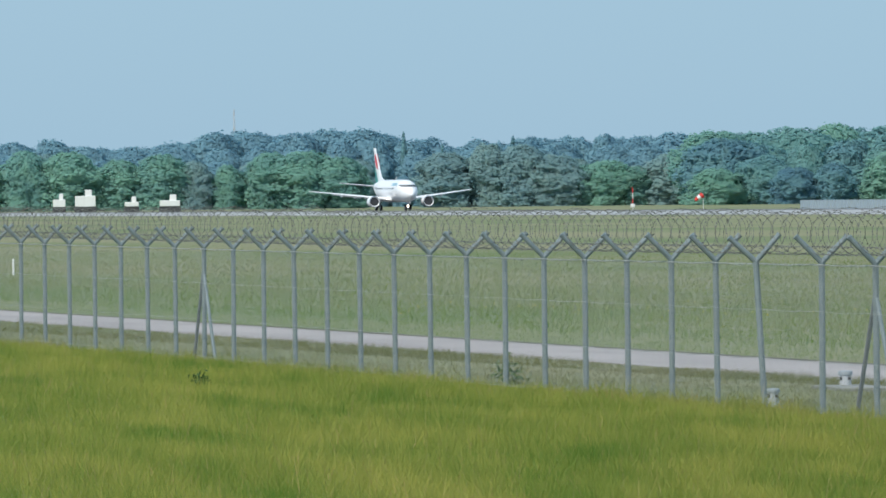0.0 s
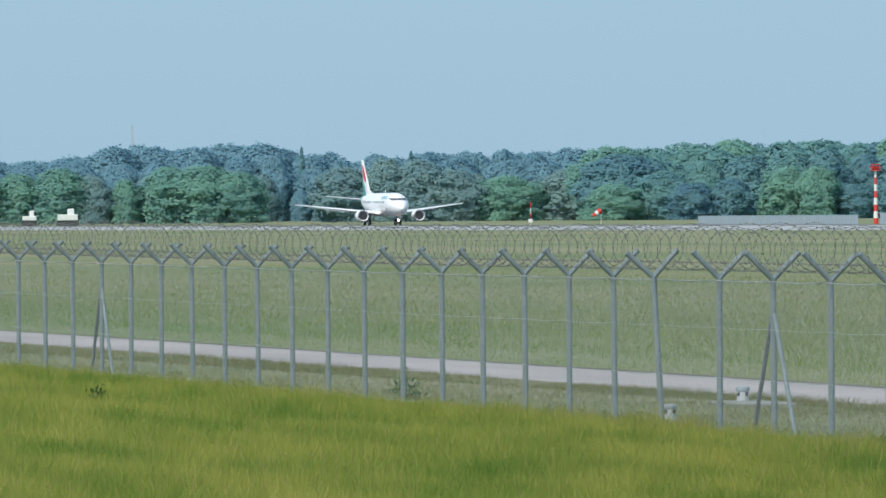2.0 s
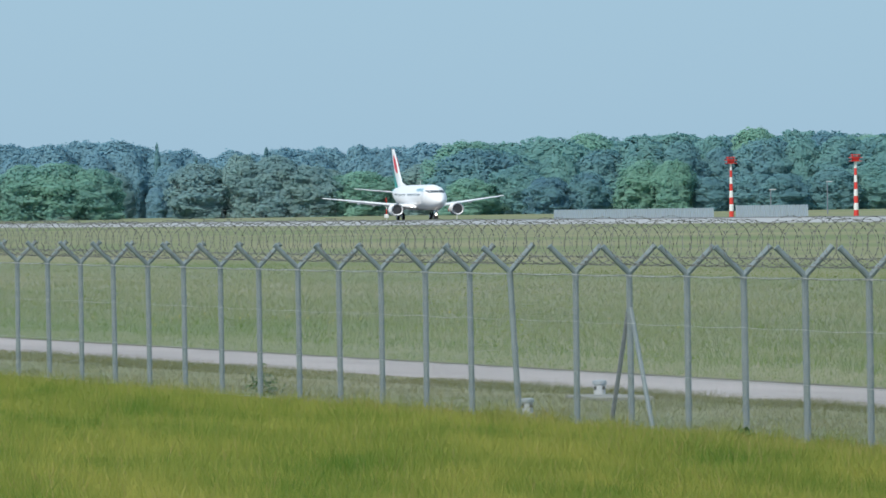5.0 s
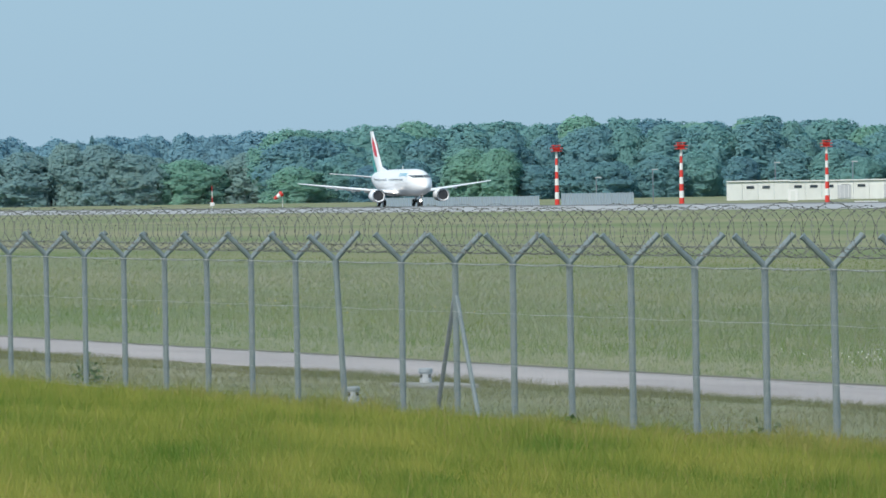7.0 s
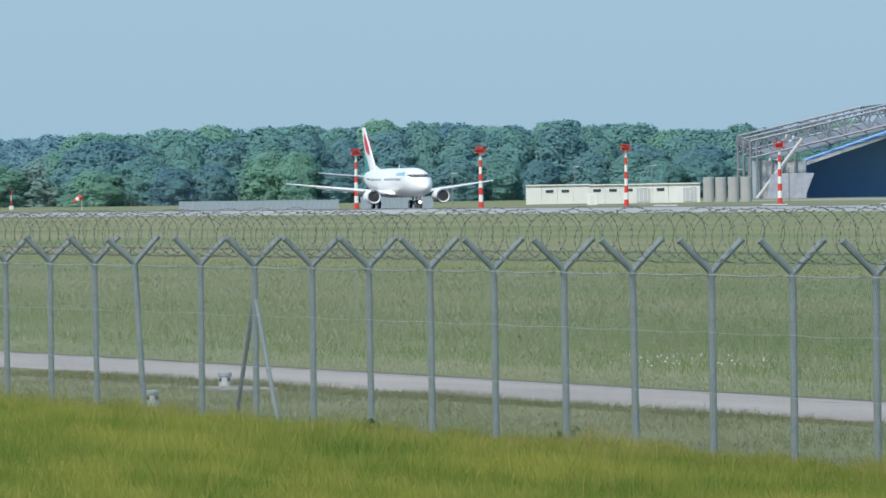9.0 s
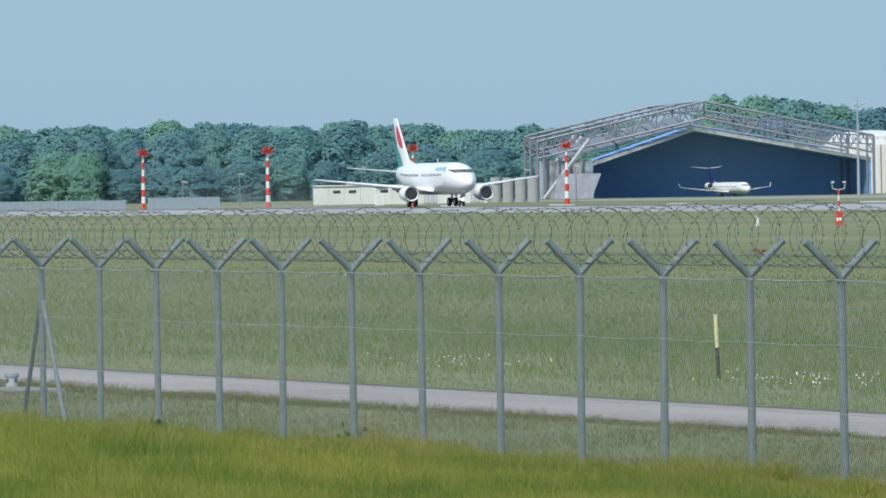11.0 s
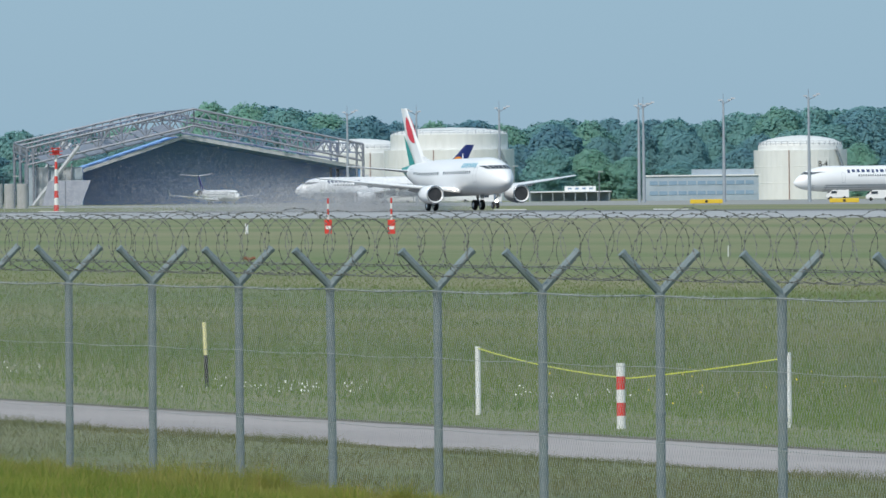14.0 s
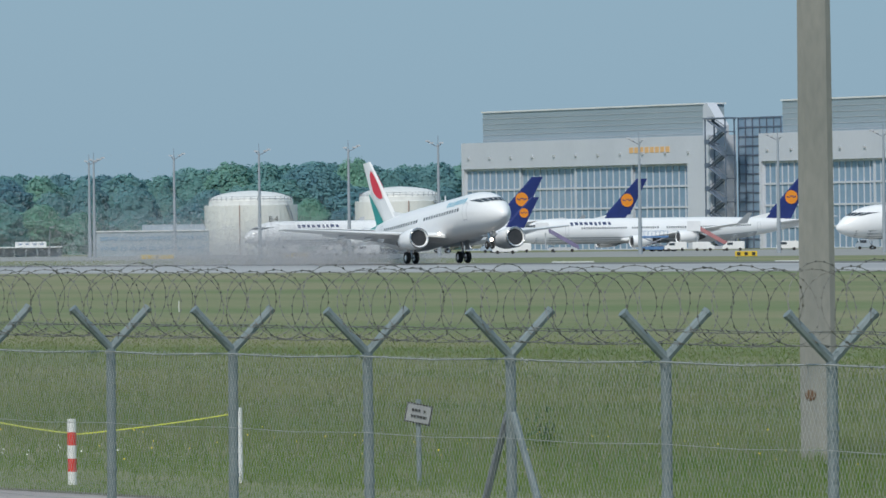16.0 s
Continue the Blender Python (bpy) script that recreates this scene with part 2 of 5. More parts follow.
def strip(name, x0, x1, y0, y1, lift, material, label="", sides=True, skew=0.0):
    """A paved strip that follows the cross fall of the ground, with real edges."""
    xs = [x0] + [x for x, _ in PROFILE if x0 < x < x1] + [x1]
    bm = bmesh.new()
    tops = [(bm.verts.new((x, y0, ground_z(x) + lift)), bm.verts.new((x + skew * (y1 - y0), y1, ground_z(x) + lift))) for x in xs]
    for a, b in zip(tops, tops[1:]):
        bm.faces.new((a[0], b[0], b[1], a[1]))
    if sides:
        for x, t in ((x0, tops[0]), (x1, tops[-1])):
            lo = (bm.verts.new((x, y0, ground_z(x) - 0.1)), bm.verts.new((x + skew * (y1 - y0), y1, ground_z(x) - 0.1)))
            bm.faces.new((t[0], t[1], lo[1], lo[0]))
    return tagged(part(name, bm, material), label, name.split("_")[0], kind="structure")


def build_ground():
    bm = bmesh.new()
    rows = []
    for y in (-600, 60, 150, 260, 700, 1600, 4900):
        rows.append([bm.verts.new((x, y, z)) for x, z in PROFILE])
    for a, b in zip(rows, rows[1:]):
        for i in range(len(a) - 1):
            bm.faces.new((a[i], a[i + 1], b[i + 1], b[i]))
    tagged(part("ground", bm, SOIL), "rough green airfield turf reaching to the woods", "ground", kind="structure")
    strip("road", 39.9, 43.8, -80, 900, 0.014, ROAD, "worn grey asphalt perimeter road inside the fence", skew=0.0205)
    # the verge's shadow line, laid as a dark brown strip
    strip("road_edge", 43.7, 44.1, -80, 900, 0.020, VERGE_SHADE, "dark strip coloured as verge shadow along the far edge of the road", sides=False, skew=0.0205)
    strip("runway", 326, 386, -300, 4200, 0.01, RUNWAY, "pale concrete runway with a crowned surface")
    strip("runway_shoulder", 319.5, 326, -300, 4200, 0.015, APRON, "light grey paved runway shoulder")
    strip("runway_tyre_marks", 349, 363, -300, 4200, 0.016, RUBBER, "dark rubber marks along the runway middle", sides=False)
    strip("taxiway", 612, 640, 1080, 2000, 0.02, APRON, "grey concrete taxiway beyond the runway")
    strip("apron", 640, 1600, 700, 2080, 0.02, APRON, "grey concrete apron before the hangars")
    # painted bars near the runway edge
    for i in range(12):
        bm = bmesh.new()
        y = 700 + 62 * i
        box(bm, (430 + 3 * (i % 3), y, ground_z(430) + 0.10), (0.9, 9, 0.2))
        tagged(part("edge_marker", bm, WHITE), "long low white marker board lying in the grass", "marker", "runway edge markers")


build_ground()

# ---- fence ----
FX = lambda y: 33.62 + y * math.tan(radians(1.58))
RIGHT_POSTS = [58.7, 62.2, 65.8, 69.3, 72.78, 76.29, 79.84, 83.33, 86.94, 90.39, 93.94, 97.34, 100.99, 104.39, 107.80, 111.22, 114.75, 118.33, 121.72, 125.35,
               128.79, 132.27, 135.72, 139.31, 142.90]
LEFT_POSTS = [146.9 + 3.42 * i + 0.0105 * i * i for i in range(27)]
POSTS = RIGHT_POSTS + LEFT_POSTS
BRACED = (RIGHT_POSTS[6], RIGHT_POSTS[23], LEFT_POSTS[15])
JUNCTION = 2.37


def build_fence():
    fence = thing("perimeter_fence", pose(0, 0, 0), "tall galvanised airport fence with chain link and razor wire coils", "fence")
    turn = -1.58
    side = Vector((math.cos(radians(turn)), math.sin(radians(turn)), 0))
    post_me = arm_me = None
    for y in POSTS:
        x = FX(y)
        rise = max(0.0, (y - 165) * 0.0016)
        top = JUNCTION + rise
        if post_me is None:
            bm = bmesh.new()
            rod(bm, (0, 0, -0.3), (0, 0, JUNCTION), 0.049, seg=10)
            for z in (0.45, 1.15, 1.80, 2.33):
                rod(bm, (0, 0, z - 0.02), (0, 0, z + 0.02), 0.056, seg=10)
            p = part("post", bm, GALV, fence, smooth=False)
            post_me = p.data
            bm = bmesh.new()
            rod(bm, (0, 0, 0), (0.40, 0, 0.40), 0.044, 0.042, seg=8)
            rod(bm, (0.385, 0, 0.385), (0.41, 0, 0.41), 0.048, seg=8)
            a = part("arm", bm, GALV, p)
            arm_me = a.data
        else:
            p = new("post", post_me)
            p.parent = fence
            a = new("arm", arm_me)
            a.parent = p
        p.location = (x, y, rise)
        p.rotation_euler = (random.uniform(-0.004, 0.004), random.uniform(-0.006, 0.006) - (0.05 if y == LEFT_POSTS[0] else 0), radians(turn))
        a.location = (0, 0, JUNCTION)
        b = new("arm", arm_me)
        b.parent = p
        b.location, b.rotation_euler = (0, 0, JUNCTION), (0, 0, math.pi)
    for y in BRACED:
        for s in (-1, 1):
            bm = bmesh.new()
            y1 = y + s * 1.45
            rod(bm, (FX(y), y + s * 0.06, 1.84), (FX(y1) + s * 0.0, y1, -0.1), 0.036, seg=8)
            part("brace", bm, GALV if s < 0 else STEEL, fence)
    # chain link, bay by bay: two sets of slanting wires
    ys = sorted(POSTS)
    for y0, y1 in zip(ys, ys[1:]):
        step = 0.075 if y0 < 160 else 0.11
        w = 0.0036 if y0 < 160 else 0.0042
        bm = bmesh.new()
        L, Ht = y1 - y0, 2.32
        k = 0.62
        for s in (1, -1):
            o = -Ht * k
            while o < L:
                u0, z0, u1, z1 = o, 0.03, o + Ht * k, 0.03 + Ht
                if u0 < 0:
                    z0 += (-u0) / k
                    u0 = 0
                if u1 > L:
                    z1 -= (u1 - L) / k
                    u1 = L
                if u1 > u0:
                    pa, pb = (u0, z0), (u1, z1)
                    if s < 0:
                        pa, pb = (L - u0, z0), (L - u1, z1)
                    A, B = Vector((FX(y0 + pa[0]) - 0.07, y0 + pa[0], pa[1])), Vector((FX(y0 + pb[0]) - 0.07, y0 + pb[0], pb[1]))
                    n = Vector((0, w, 0))
                    f = bm.verts.new
                    bm.faces.new((f(A - n), f(A + n), f(B + n), f(B - n)))
                o += step
        me = bpy.data.meshes.new("chain_link_panel")
        bm.to_mesh(me)
        bm.free()
        me.materials.append(WIRE)
        ob = new("chain_link_panel", me)
        ob.parent = fence
    # straight line wires and the twisted top edge of the mesh
    for z, dx, r in ((0.06, -0.07, 0.003), (0.85, -0.07, 0.003), (1.62, -0.07, 0.003), (2.34, -0.07, 0.007), (2.62, 0.22, 0.004), (2.62, -0.22, 0.004), (2.50, 0.0, 0.004)):
        bm = bmesh.new()
        for y0, y1 in zip(ys, ys[1:]):
            r0, r1 = max(0, (y0 - 165) * 0.0016), max(0, (y1 - 165) * 0.0016)
            mid = (y0 + y1) / 2
            sag = 0.02
            rod(bm, (FX(y0) + dx, y0, z + r0), (FX(mid) + dx, mid, z + (r0 + r1) / 2 - sag), r, seg=4, caps=False)
            rod(bm, (FX(mid) + dx, mid, z + (r0 + r1) / 2 - sag), (FX(y1) + dx, y1, z + r1), r, seg=4, caps=False)
            if z > 2.3:
                for j in range(18):
                    yy = y0 + (y1 - y0) * (j + random.random()) / 18
                    c = Vector((FX(yy) + dx, yy, z + (r0 + r1) / 2 - 0.01))
                    d = Vector((random.uniform(-1, 1), random.uniform(-1, 1), random.uniform(-0.6, 1))) * 0.028
                    rod(bm, c - d, c + d, 0.005, seg=3, caps=False)
        part("line_wire", bm, WIRE if z < 2.4 else RAZOR, fence)
    # razor coils: two opposite helices between the arms
    y_a, y_b = ys[0], ys[-1]
    for k, (hand, phase) in enumerate(((1, 0.0), (-1, 1.1))):
        n = int((y_b - y_a) / 0.76) * 24
        verts, faces = [], []
        rng = np.random.default_rng(5 + k)
        wob = np.interp(np.arange(n), np.arange(0, n + 24, 24), rng.normal(0, 1, len(np.arange(0, n + 24, 24))))
        pitchwob = np.cumsum(1 + 0.25 * np.interp(np.arange(n), np.arange(0, n + 9, 9), rng.normal(0, 1, len(np.arange(0, n + 9, 9)))))
        pitchwob = pitchwob / pitchwob[-1]
        prev = None
        tube = 0.0030
        for i in range(n):
            a = hand * 2 * math.pi * i / 24 + phase
            y = y_a + (y_b - y_a) * pitchwob[i]
            rise = max(0, (y - 165) * 0.0016)
            R = 0.345 + 0.016 * wob[i]
            c = Vector((FX(y) + R * math.cos(a), y, 2.83 + rise + 0.02 * wob[i] + R * 0.98 * math.sin(a)))
            base = len(verts)
            rad = Vector((math.cos(a), 0, math.sin(a)))
            fat = tube
            for o in (rad * fat, Vector((0, fat, 0)), -rad * fat, Vector((0, -fat, 0))):
                verts.append(tuple(c + o))
            if prev is not None:
                for j in range(4):
                    jj = (j + 1) % 4
                    faces.append((prev + j, prev + jj, base + jj, base + j))
            # a pair of flat barbs clipped round the wire
            tan = Vector((-hand * math.sin(a), 0.3, hand * math.cos(a))).normalized() * 0.017 * rng.uniform(0.8, 1.2)
            q = len(verts)
            wide = 0.011 * rng.uniform(0.8, 1.2)
            for o in (tan * 1.1, rad * wide, -tan * 1.1, -rad * wide, Vector((0, wide, 0)), Vector((0, -wide, 0))):
                verts.append(tuple(c + o))
            faces += [(q, q + 1, q + 2, q + 3), (q, q + 4, q + 2, q + 5)]
            prev = base
        me = bpy.data.meshes.new("razor_coil")
        me.from_pydata(verts, [], faces)
        me.materials.append(RAZOR)
        ob = new("razor_coil", me)
        ob.parent = fence
        tagged(ob, "rusty coil of razor wire")


build_fence()


# ---- aircraft ----
def airliner(name, m, label, L, R, span, fin_top, body_z, chord, wing_y, engines, gear_y, fin_mat, hull=HULL, nose_gear_y=None,
             emblem=None, title=None, titles=1.0, teal=False, winglet=0.0, belly=None, tee=False, lights=False, wheel_r=0.55, group=""):
    """A jet on its wheels. Local y runs from nose (-) to tail (+); the origin is on the ground under the main gear."""
    air = thing(name, m, label, "aircraft", group)
    y_nose = -gear_y
    D = 2 * R
    ln, lt = 1.55 * D, 0.60 * L

    def section(s):
        y = s * L
        if y < ln:
            u = y / ln
            r = R * max(0.02, (1 - (1 - u) ** 2.2)) ** 0.62
            z = -0.34 * R * (1 - u) ** 2
        elif y > lt:
            v = (y - lt) / (L - lt)
            r = R * (1 - 0.93 * v ** 1.75)
            z = 0.62 * R * v ** 1.7
        else:
            r, z = R, 0.0
        return y_nose + y, r, body_z + z

    def skin(s, a, off=0.0):
        """A point on the hull: s along it, a in degrees from the crown, positive to the local +x side."""
        y, r, z = section(s)
        t = radians(a)
        return Vector(((r + off) * math.sin(t), y, z + (r * 1.04 + off) * math.cos(t)))

    def patch(bm, s0, s1, a0, a1, off=0.02, ns=2, na=3):
        g = [[bm.verts.new(skin(s0 + (s1 - s0) * i / ns, a0 + (a1 - a0) * j / na, off)) for j in range(na + 1)] for i in range(ns + 1)]
        for i in range(ns):
            for j in range(na):
                bm.faces.new((g[i][j], g[i + 1][j], g[i + 1][j + 1], g[i][j + 1]))

    bm = bmesh.new()
    ss = [0.0, 0.006, 0.015, 0.03, 0.05, 0.075, 0.1, 0.13, 0.17, 0.22, 0.35, 0.5, 0.6, 0.66, 0.72, 0.78, 0.84, 0.9, 0.95, 0.985, 1.0]
    loft(bm, [[skin(s, 360 * i / 28) for i in range(28)] for s in ss])
    body = part("fuselage", bm, hull, air, smooth=True)
    if belly:
        bm = bmesh.new()
        patch(bm, 0.05, 0.80, 118, 242, 0.015, 16, 8)
        part("belly", bm, belly, body, "grey painted belly", True)
    # flight deck glazing, wrapped round the nose at eye level
    def at_height(a, k):
        """How far back the hull at angle a reaches the height k (in radii over the axis)."""
        q = 0.004
        while q < 0.14 and skin(q, a).z < body_z + k * R:
            q += 0.0008
        return q

    for a0, a1 in ((1.5, 17), (19, 33), (35, 46), (48, 56)):
        for sg in (1, -1):
            bm = bmesh.new()
            cols = []
            for i in range(4):
                a = a0 + (a1 - a0) * i / 3
                lo, hi = at_height(a, 0.36), at_height(a, 0.56)
                cols.append([bm.verts.new(skin(lo + (hi - lo) * j / 3, sg * a, 0.025)) for j in range(4)])
            for u, v in zip(cols, cols[1:]):
                for j in range(3):
                    bm.faces.new((u[j], v[j], v[j + 1], u[j + 1]))
            part("flight_deck_window", bm, GLASS, body)
    # cabin windows in a row each side, doors, lettering bars
    for sg in (1, -1):
        bm = bmesh.new()
        n = int(L * 0.62 / 0.62)
        for i in range(n):
            s = 0.2 + 0.58 * i / n
            if abs(s - 0.47) < 0.012 or abs(s - 0.36) < 0.006:
                continue
            patch(bm, s, s + 0.30 / L, sg * 72, sg * 81, 0.012, 1, 1)
            if lights:
                part("cabin_window", bm, GLASS, body)
                bm = bmesh.new()
        if lights:
            bm.free()
        else:
            part("window_row", bm, GLASS, body)
        for s in (0.145, 0.80):
            bm = bmesh.new()
            for a, b, c, d in ((s, s + 0.06 / L, 60, 108), (s + 0.82 / L, s + 0.88 / L, 60, 108), (s, s + 0.88 / L, 60, 61.5), (s, s + 0.88 / L, 106.5, 108)):
                patch(bm, a, b, sg * c, sg * d, 0.010, 1, 4)
            part("door_outline", bm, BELLY, body)
        if title:
            rnd = random.Random(3)
            s = 0.165
            for i in range(9):
                w = (0.42 + 0.3 * rnd.random()) * titles / L
                bm = bmesh.new()
                patch(bm, s, s + w, sg * 45, sg * (61 if i not in (0, 5) else 64), 0.012, 1, 2)
                part("lettering_bar", bm, title, body)
                s += w + 0.34 * titles / L
    # wings
    semi = span / 2
    z_root = body_z - 0.84 * R
    for sg in (1, -1):
        bm = bmesh.new()
        rings = []
        for f, c, sweep in ((0.06, 1.0, 0.0), (0.35, 0.58, 0.0), (1.0, 0.21, 0.0)):
            x = sg * semi * f
            le = wing_y + y_nose + (semi * f - 0.06 * semi) * 0.53
            ch = chord * c
            z = z_root + (semi * f) * 0.118
            th = ch * 0.055
            prof = ((0, 0), (0.04, 0.6), (0.25, 1.0), (0.6, 0.7), (1.0, 0.06), (1.0, -0.06), (0.6, -0.35), (0.25, -0.7), (0.04, -0.5))
            rings.append([Vector((x, le + ch * p, z + th * q)) for p, q in prof])
        loft(bm, rings)
        wing = part("wing", bm, WINGGREY, air)
        bm = bmesh.new()
        for f0, f1 in ((0.10, 0.34), (0.36, 0.96)):
            pts = []
            for f in (f0, f1):
                c = chord * float(np.interp(f, [0.06, 0.35, 1.0], [1.0, 0.58, 0.21]))
                le = wing_y + y_nose + (semi * f - 0.06 * semi) * 0.53
                z = z_root + semi * f * 0.118
                pts.append((sg * semi * f, le, z, c))
            loft(bm, [[Vector((x, le - 0.10, z - 0.03 * c)), Vector((x, le - 0.16, z)), Vector((x, le + 0.16 * c, z + 0.055 * c)), Vector((x, le + 0.05 * c, z + 0.02 * c))] for x, le, z, c in pts])
        part("slat", bm, HULL, wing, "polished leading edge slats")
        bm = bmesh.new()
        for f0, f1 in ((0.10, 0.34), (0.38, 0.72)):
            pts = []
            for f in (f0, f1):
                c = chord * float(np.interp(f, [0.06, 0.35, 1.0], [1.0, 0.58, 0.21]))
                le = wing_y + y_nose + (semi * f - 0.06 * semi) * 0.53
                pts.append((sg * semi * f, le + c, z_root + semi * f * 0.118, c))
            loft(bm, [[Vector((x, y - 0.1 * c, z + 0.02)), Vector((x, y + 0.10 * c, z - 0.05 * c)), Vector((x, y + 0.09 * c, z - 0.07 * c)), Vector((x, y - 0.1 * c, z - 0.05))] for x, y, z, c in pts])
        part("flap", bm, WINGGREY, wing)
        for f in (0.24, 0.46, 0.62):
            bm = bmesh.new()
            c = chord * float(np.interp(f, [0.06, 0.35, 1.0], [1.0, 0.58, 0.21]))
            le = wing_y + y_nose + (semi * f - 0.06 * semi) * 0.53
            z = z_root + semi * f * 0.118 - 0.05 * c
            lathe(bm, [(0.02, le + c * 0.5), (0.16, le + c * 0.7), (0.17, le + c * 0.95), (0.03, le + c * 1.18)], (sg * semi * f, 0, z - 0.1), 8, "y")
            part("flap_fairing", bm, WINGGREY, wing, smooth=True)
        if winglet:
            bm = bmesh.new()
            x, le, z = sg * semi, wing_y + y_nose + 0.94 * semi * 0.53, z_root + semi * 0.118
            ct = chord * 0.21
            loft(bm, [[Vector((x, le, z)), Vector((x, le + ct, z)), Vector((x + sg * 0.05, le + ct, z + 0.02)), Vector((x + sg * 0.05, le, z + 0.02))],
                      [Vector((x + sg * winglet * 0.35, le + ct * 0.9, z + winglet)), Vector((x + sg * winglet * 0.35, le + ct * 1.3, z + winglet)), Vector((x + sg * (winglet * 0.35 + 0.05), le + ct * 1.3, z + winglet)), Vector((x + sg * (winglet * 0.35 + 0.05), le + ct * 0.9, z + winglet))]])
            part("winglet", bm, WINGGREY if fin_mat is not NAVY else BELLY, wing)
    # engines
    for ex, ey, ez, er, el in engines:
        for sg in (1, -1):
            bm = bmesh.new()
            c = (sg * ex, y_nose + ey, ez)
            prof = [(er * 0.80, 0.22), (er * 0.86, 0.05), (er * 0.95, 0.0), (er * 1.02, 0.12), (er * 1.06, el * 0.35), (er * 0.97, el * 0.62), (er * 0.72, el * 0.9), (er * 0.70, el * 0.9)]
            rings = [[Vector(c) + Vector((r * math.cos(2 * math.pi * i / 24), h, r * (0.94 if math.sin(2 * math.pi * i / 24) < 0 else 1) * math.sin(2 * math.pi * i / 24))) for i in range(24)] for r, h in prof]
            loft(bm, rings, caps=False)
            eng = part("engine", bm, HULL, air, smooth=True)
            bm = bmesh.new()
            loft(bm, [[Vector(c) + Vector((r * math.cos(2 * math.pi * i / 24), h, r * math.sin(2 * math.pi * i / 24))) for i in range(24)] for r, h in ((er * 0.80, 0.22), (er * 0.875, 0.035), (er * 0.955, -0.02), (er * 1.0, 0.06), (er * 1.025, 0.16))], caps=False)
            part("inlet_lip", bm, METAL, eng, "bare metal inlet lip", True)
            bm = bmesh.new()
            lathe(bm, [(er * 0.80, 0.2), (er * 0.78, 0.75), (er * 0.25, 0.8), (er * 0.2, 0.6), (0.02, 0.4)], c, 20, "y")
            part("fan", bm, DARK, eng, "dark fan and spinner")
            bm = bmesh.new()
            lathe(bm, [(er * 0.6, el * 0.8), (er * 0.5, el * 1.05), (er * 0.2, el * 1.25)], c, 16, "y")
            part("exhaust_cone", bm, DARK, eng)
            if not tee:
                bm = bmesh.new()
                zt = z_root + ex * 0.118 + 0.05
                loft(bm, [[Vector((sg * ex + o, y_nose + ey + a, z)) for o, a, z in ((-0.16, el * 0.2, ez + er * 0.85), (0.16, el * 0.2, ez + er * 0.85), (0.16, el * 1.1, ez + er * 0.6), (-0.16, el * 1.1, ez + er * 0.6))],
                          [Vector((sg * ex + o, y_nose + ey + a, z)) for o, a, z in ((-0.12, el * 0.6, max(zt, ez + er)), (0.12, el * 0.6, max(zt, ez + er)), (0.12, el * 1.35, zt), (-0.12, el * 1.35, zt))]])
                part("pylon", bm, WINGGREY, eng)
    # fin and tailplane
    yt = y_nose + L
    zr = body_z + 0.75 * R
    fh = fin_top - zr
    rc, tcd = 0.60 * fh + 1.0, 0.26 * fh + 0.15
    r_le, t_le = yt - 1.25 * rc - 0.05 * L, yt - tcd + 0.2

    def fin_pt(f, c, off):
        """f: height share, c: chord share."""
        le = r_le + (t_le - r_le) * f
        ch = rc + (tcd - rc) * f
        return Vector((off, le + ch * c, zr + fh * f))

    bm = bmesh.new()
    rings = []
    for f, t in ((-0.05, 0.20), (0.0, 0.18), (1.0, 0.09)):
        rings.append([fin_pt(f, c, o * t) for c, o in ((0, 0), (0.12, 1), (0.5, 1), (1, 0.1), (1, -0.1), (0.5, -1), (0.12, -1))])
    loft(bm, rings)
    fin = part("fin", bm, fin_mat, air)
    bm = bmesh.new()
    loft(bm, [[fin_pt(0.16, 0.05, o) for o in (0.1, -0.1)] + [fin_pt(-0.02, 0.2, -0.12), fin_pt(-0.02, 0.2, 0.12)],
              [Vector((o, r_le - rc * 0.75, zr + 0.10)) for o in (0.04, -0.04)] + [Vector((o, r_le - rc * 0.75, zr - 0.1)) for o in (-0.04, 0.04)]])
    part("dorsal_fin", bm, fin_mat if fin_mat is not NAVY else hull, fin)
    for sg in (1, -1):
        if emblem:
            bm = bmesh.new()
            c0 = fin_pt(0.50, 0.47, sg * 0.22)
            rr = fh * 0.155
            bm.faces.new([bm.verts.new(c0 + Vector((0, rr * math.cos(i * math.pi / 12), rr * math.sin(i * math.pi / 12)))) for i in range(24)])
            part("fin_emblem", bm, emblem, fin, "plain orange disc")
            bm = bmesh.new()
            for q in (-0.5, 0.05, 0.5):
                bmesh.ops.create_cube(bm, size=1, matrix=Matrix.Translation(c0 + Vector((sg * 0.012, rr * q, rr * 0.15 * (1 - abs(q) * 2)))) @ Matrix.Rotation(0.35 * q * 2, 4, "X") @ Matrix.Diagonal((0.01, rr * 0.55, rr * 0.14, 1)))
            part("emblem_mark", bm, NAVY, fin)
        if teal:
            bm = bmesh.new()
            pts = [fin_pt(0.40, 0.22, 0), fin_pt(0.50, 0.14, 0), fin_pt(0.62, 0.10, 0), fin_pt(0.76, 0.12, 0), fin_pt(0.86, 0.22, 0), fin_pt(0.80, 0.46, 0), fin_pt(0.68, 0.62, 0), fin_pt(0.54, 0.66, 0), fin_pt(0.44, 0.55, 0), fin_pt(0.40, 0.38, 0)]
            bm.faces.new([bm.verts.new(p + Vector((sg * 0.20, 0, 0))) for p in pts])
            part("livery_drop", bm, CRIMSON, fin, "crimson drop shape")
            bm = bmesh.new()
            pts = [fin_pt(-0.02, 0.62, 0), fin_pt(-0.02, 1.02, 0), fin_pt(0.55, 1.02, 0), fin_pt(0.42, 0.86, 0), fin_pt(0.25, 0.74, 0)]
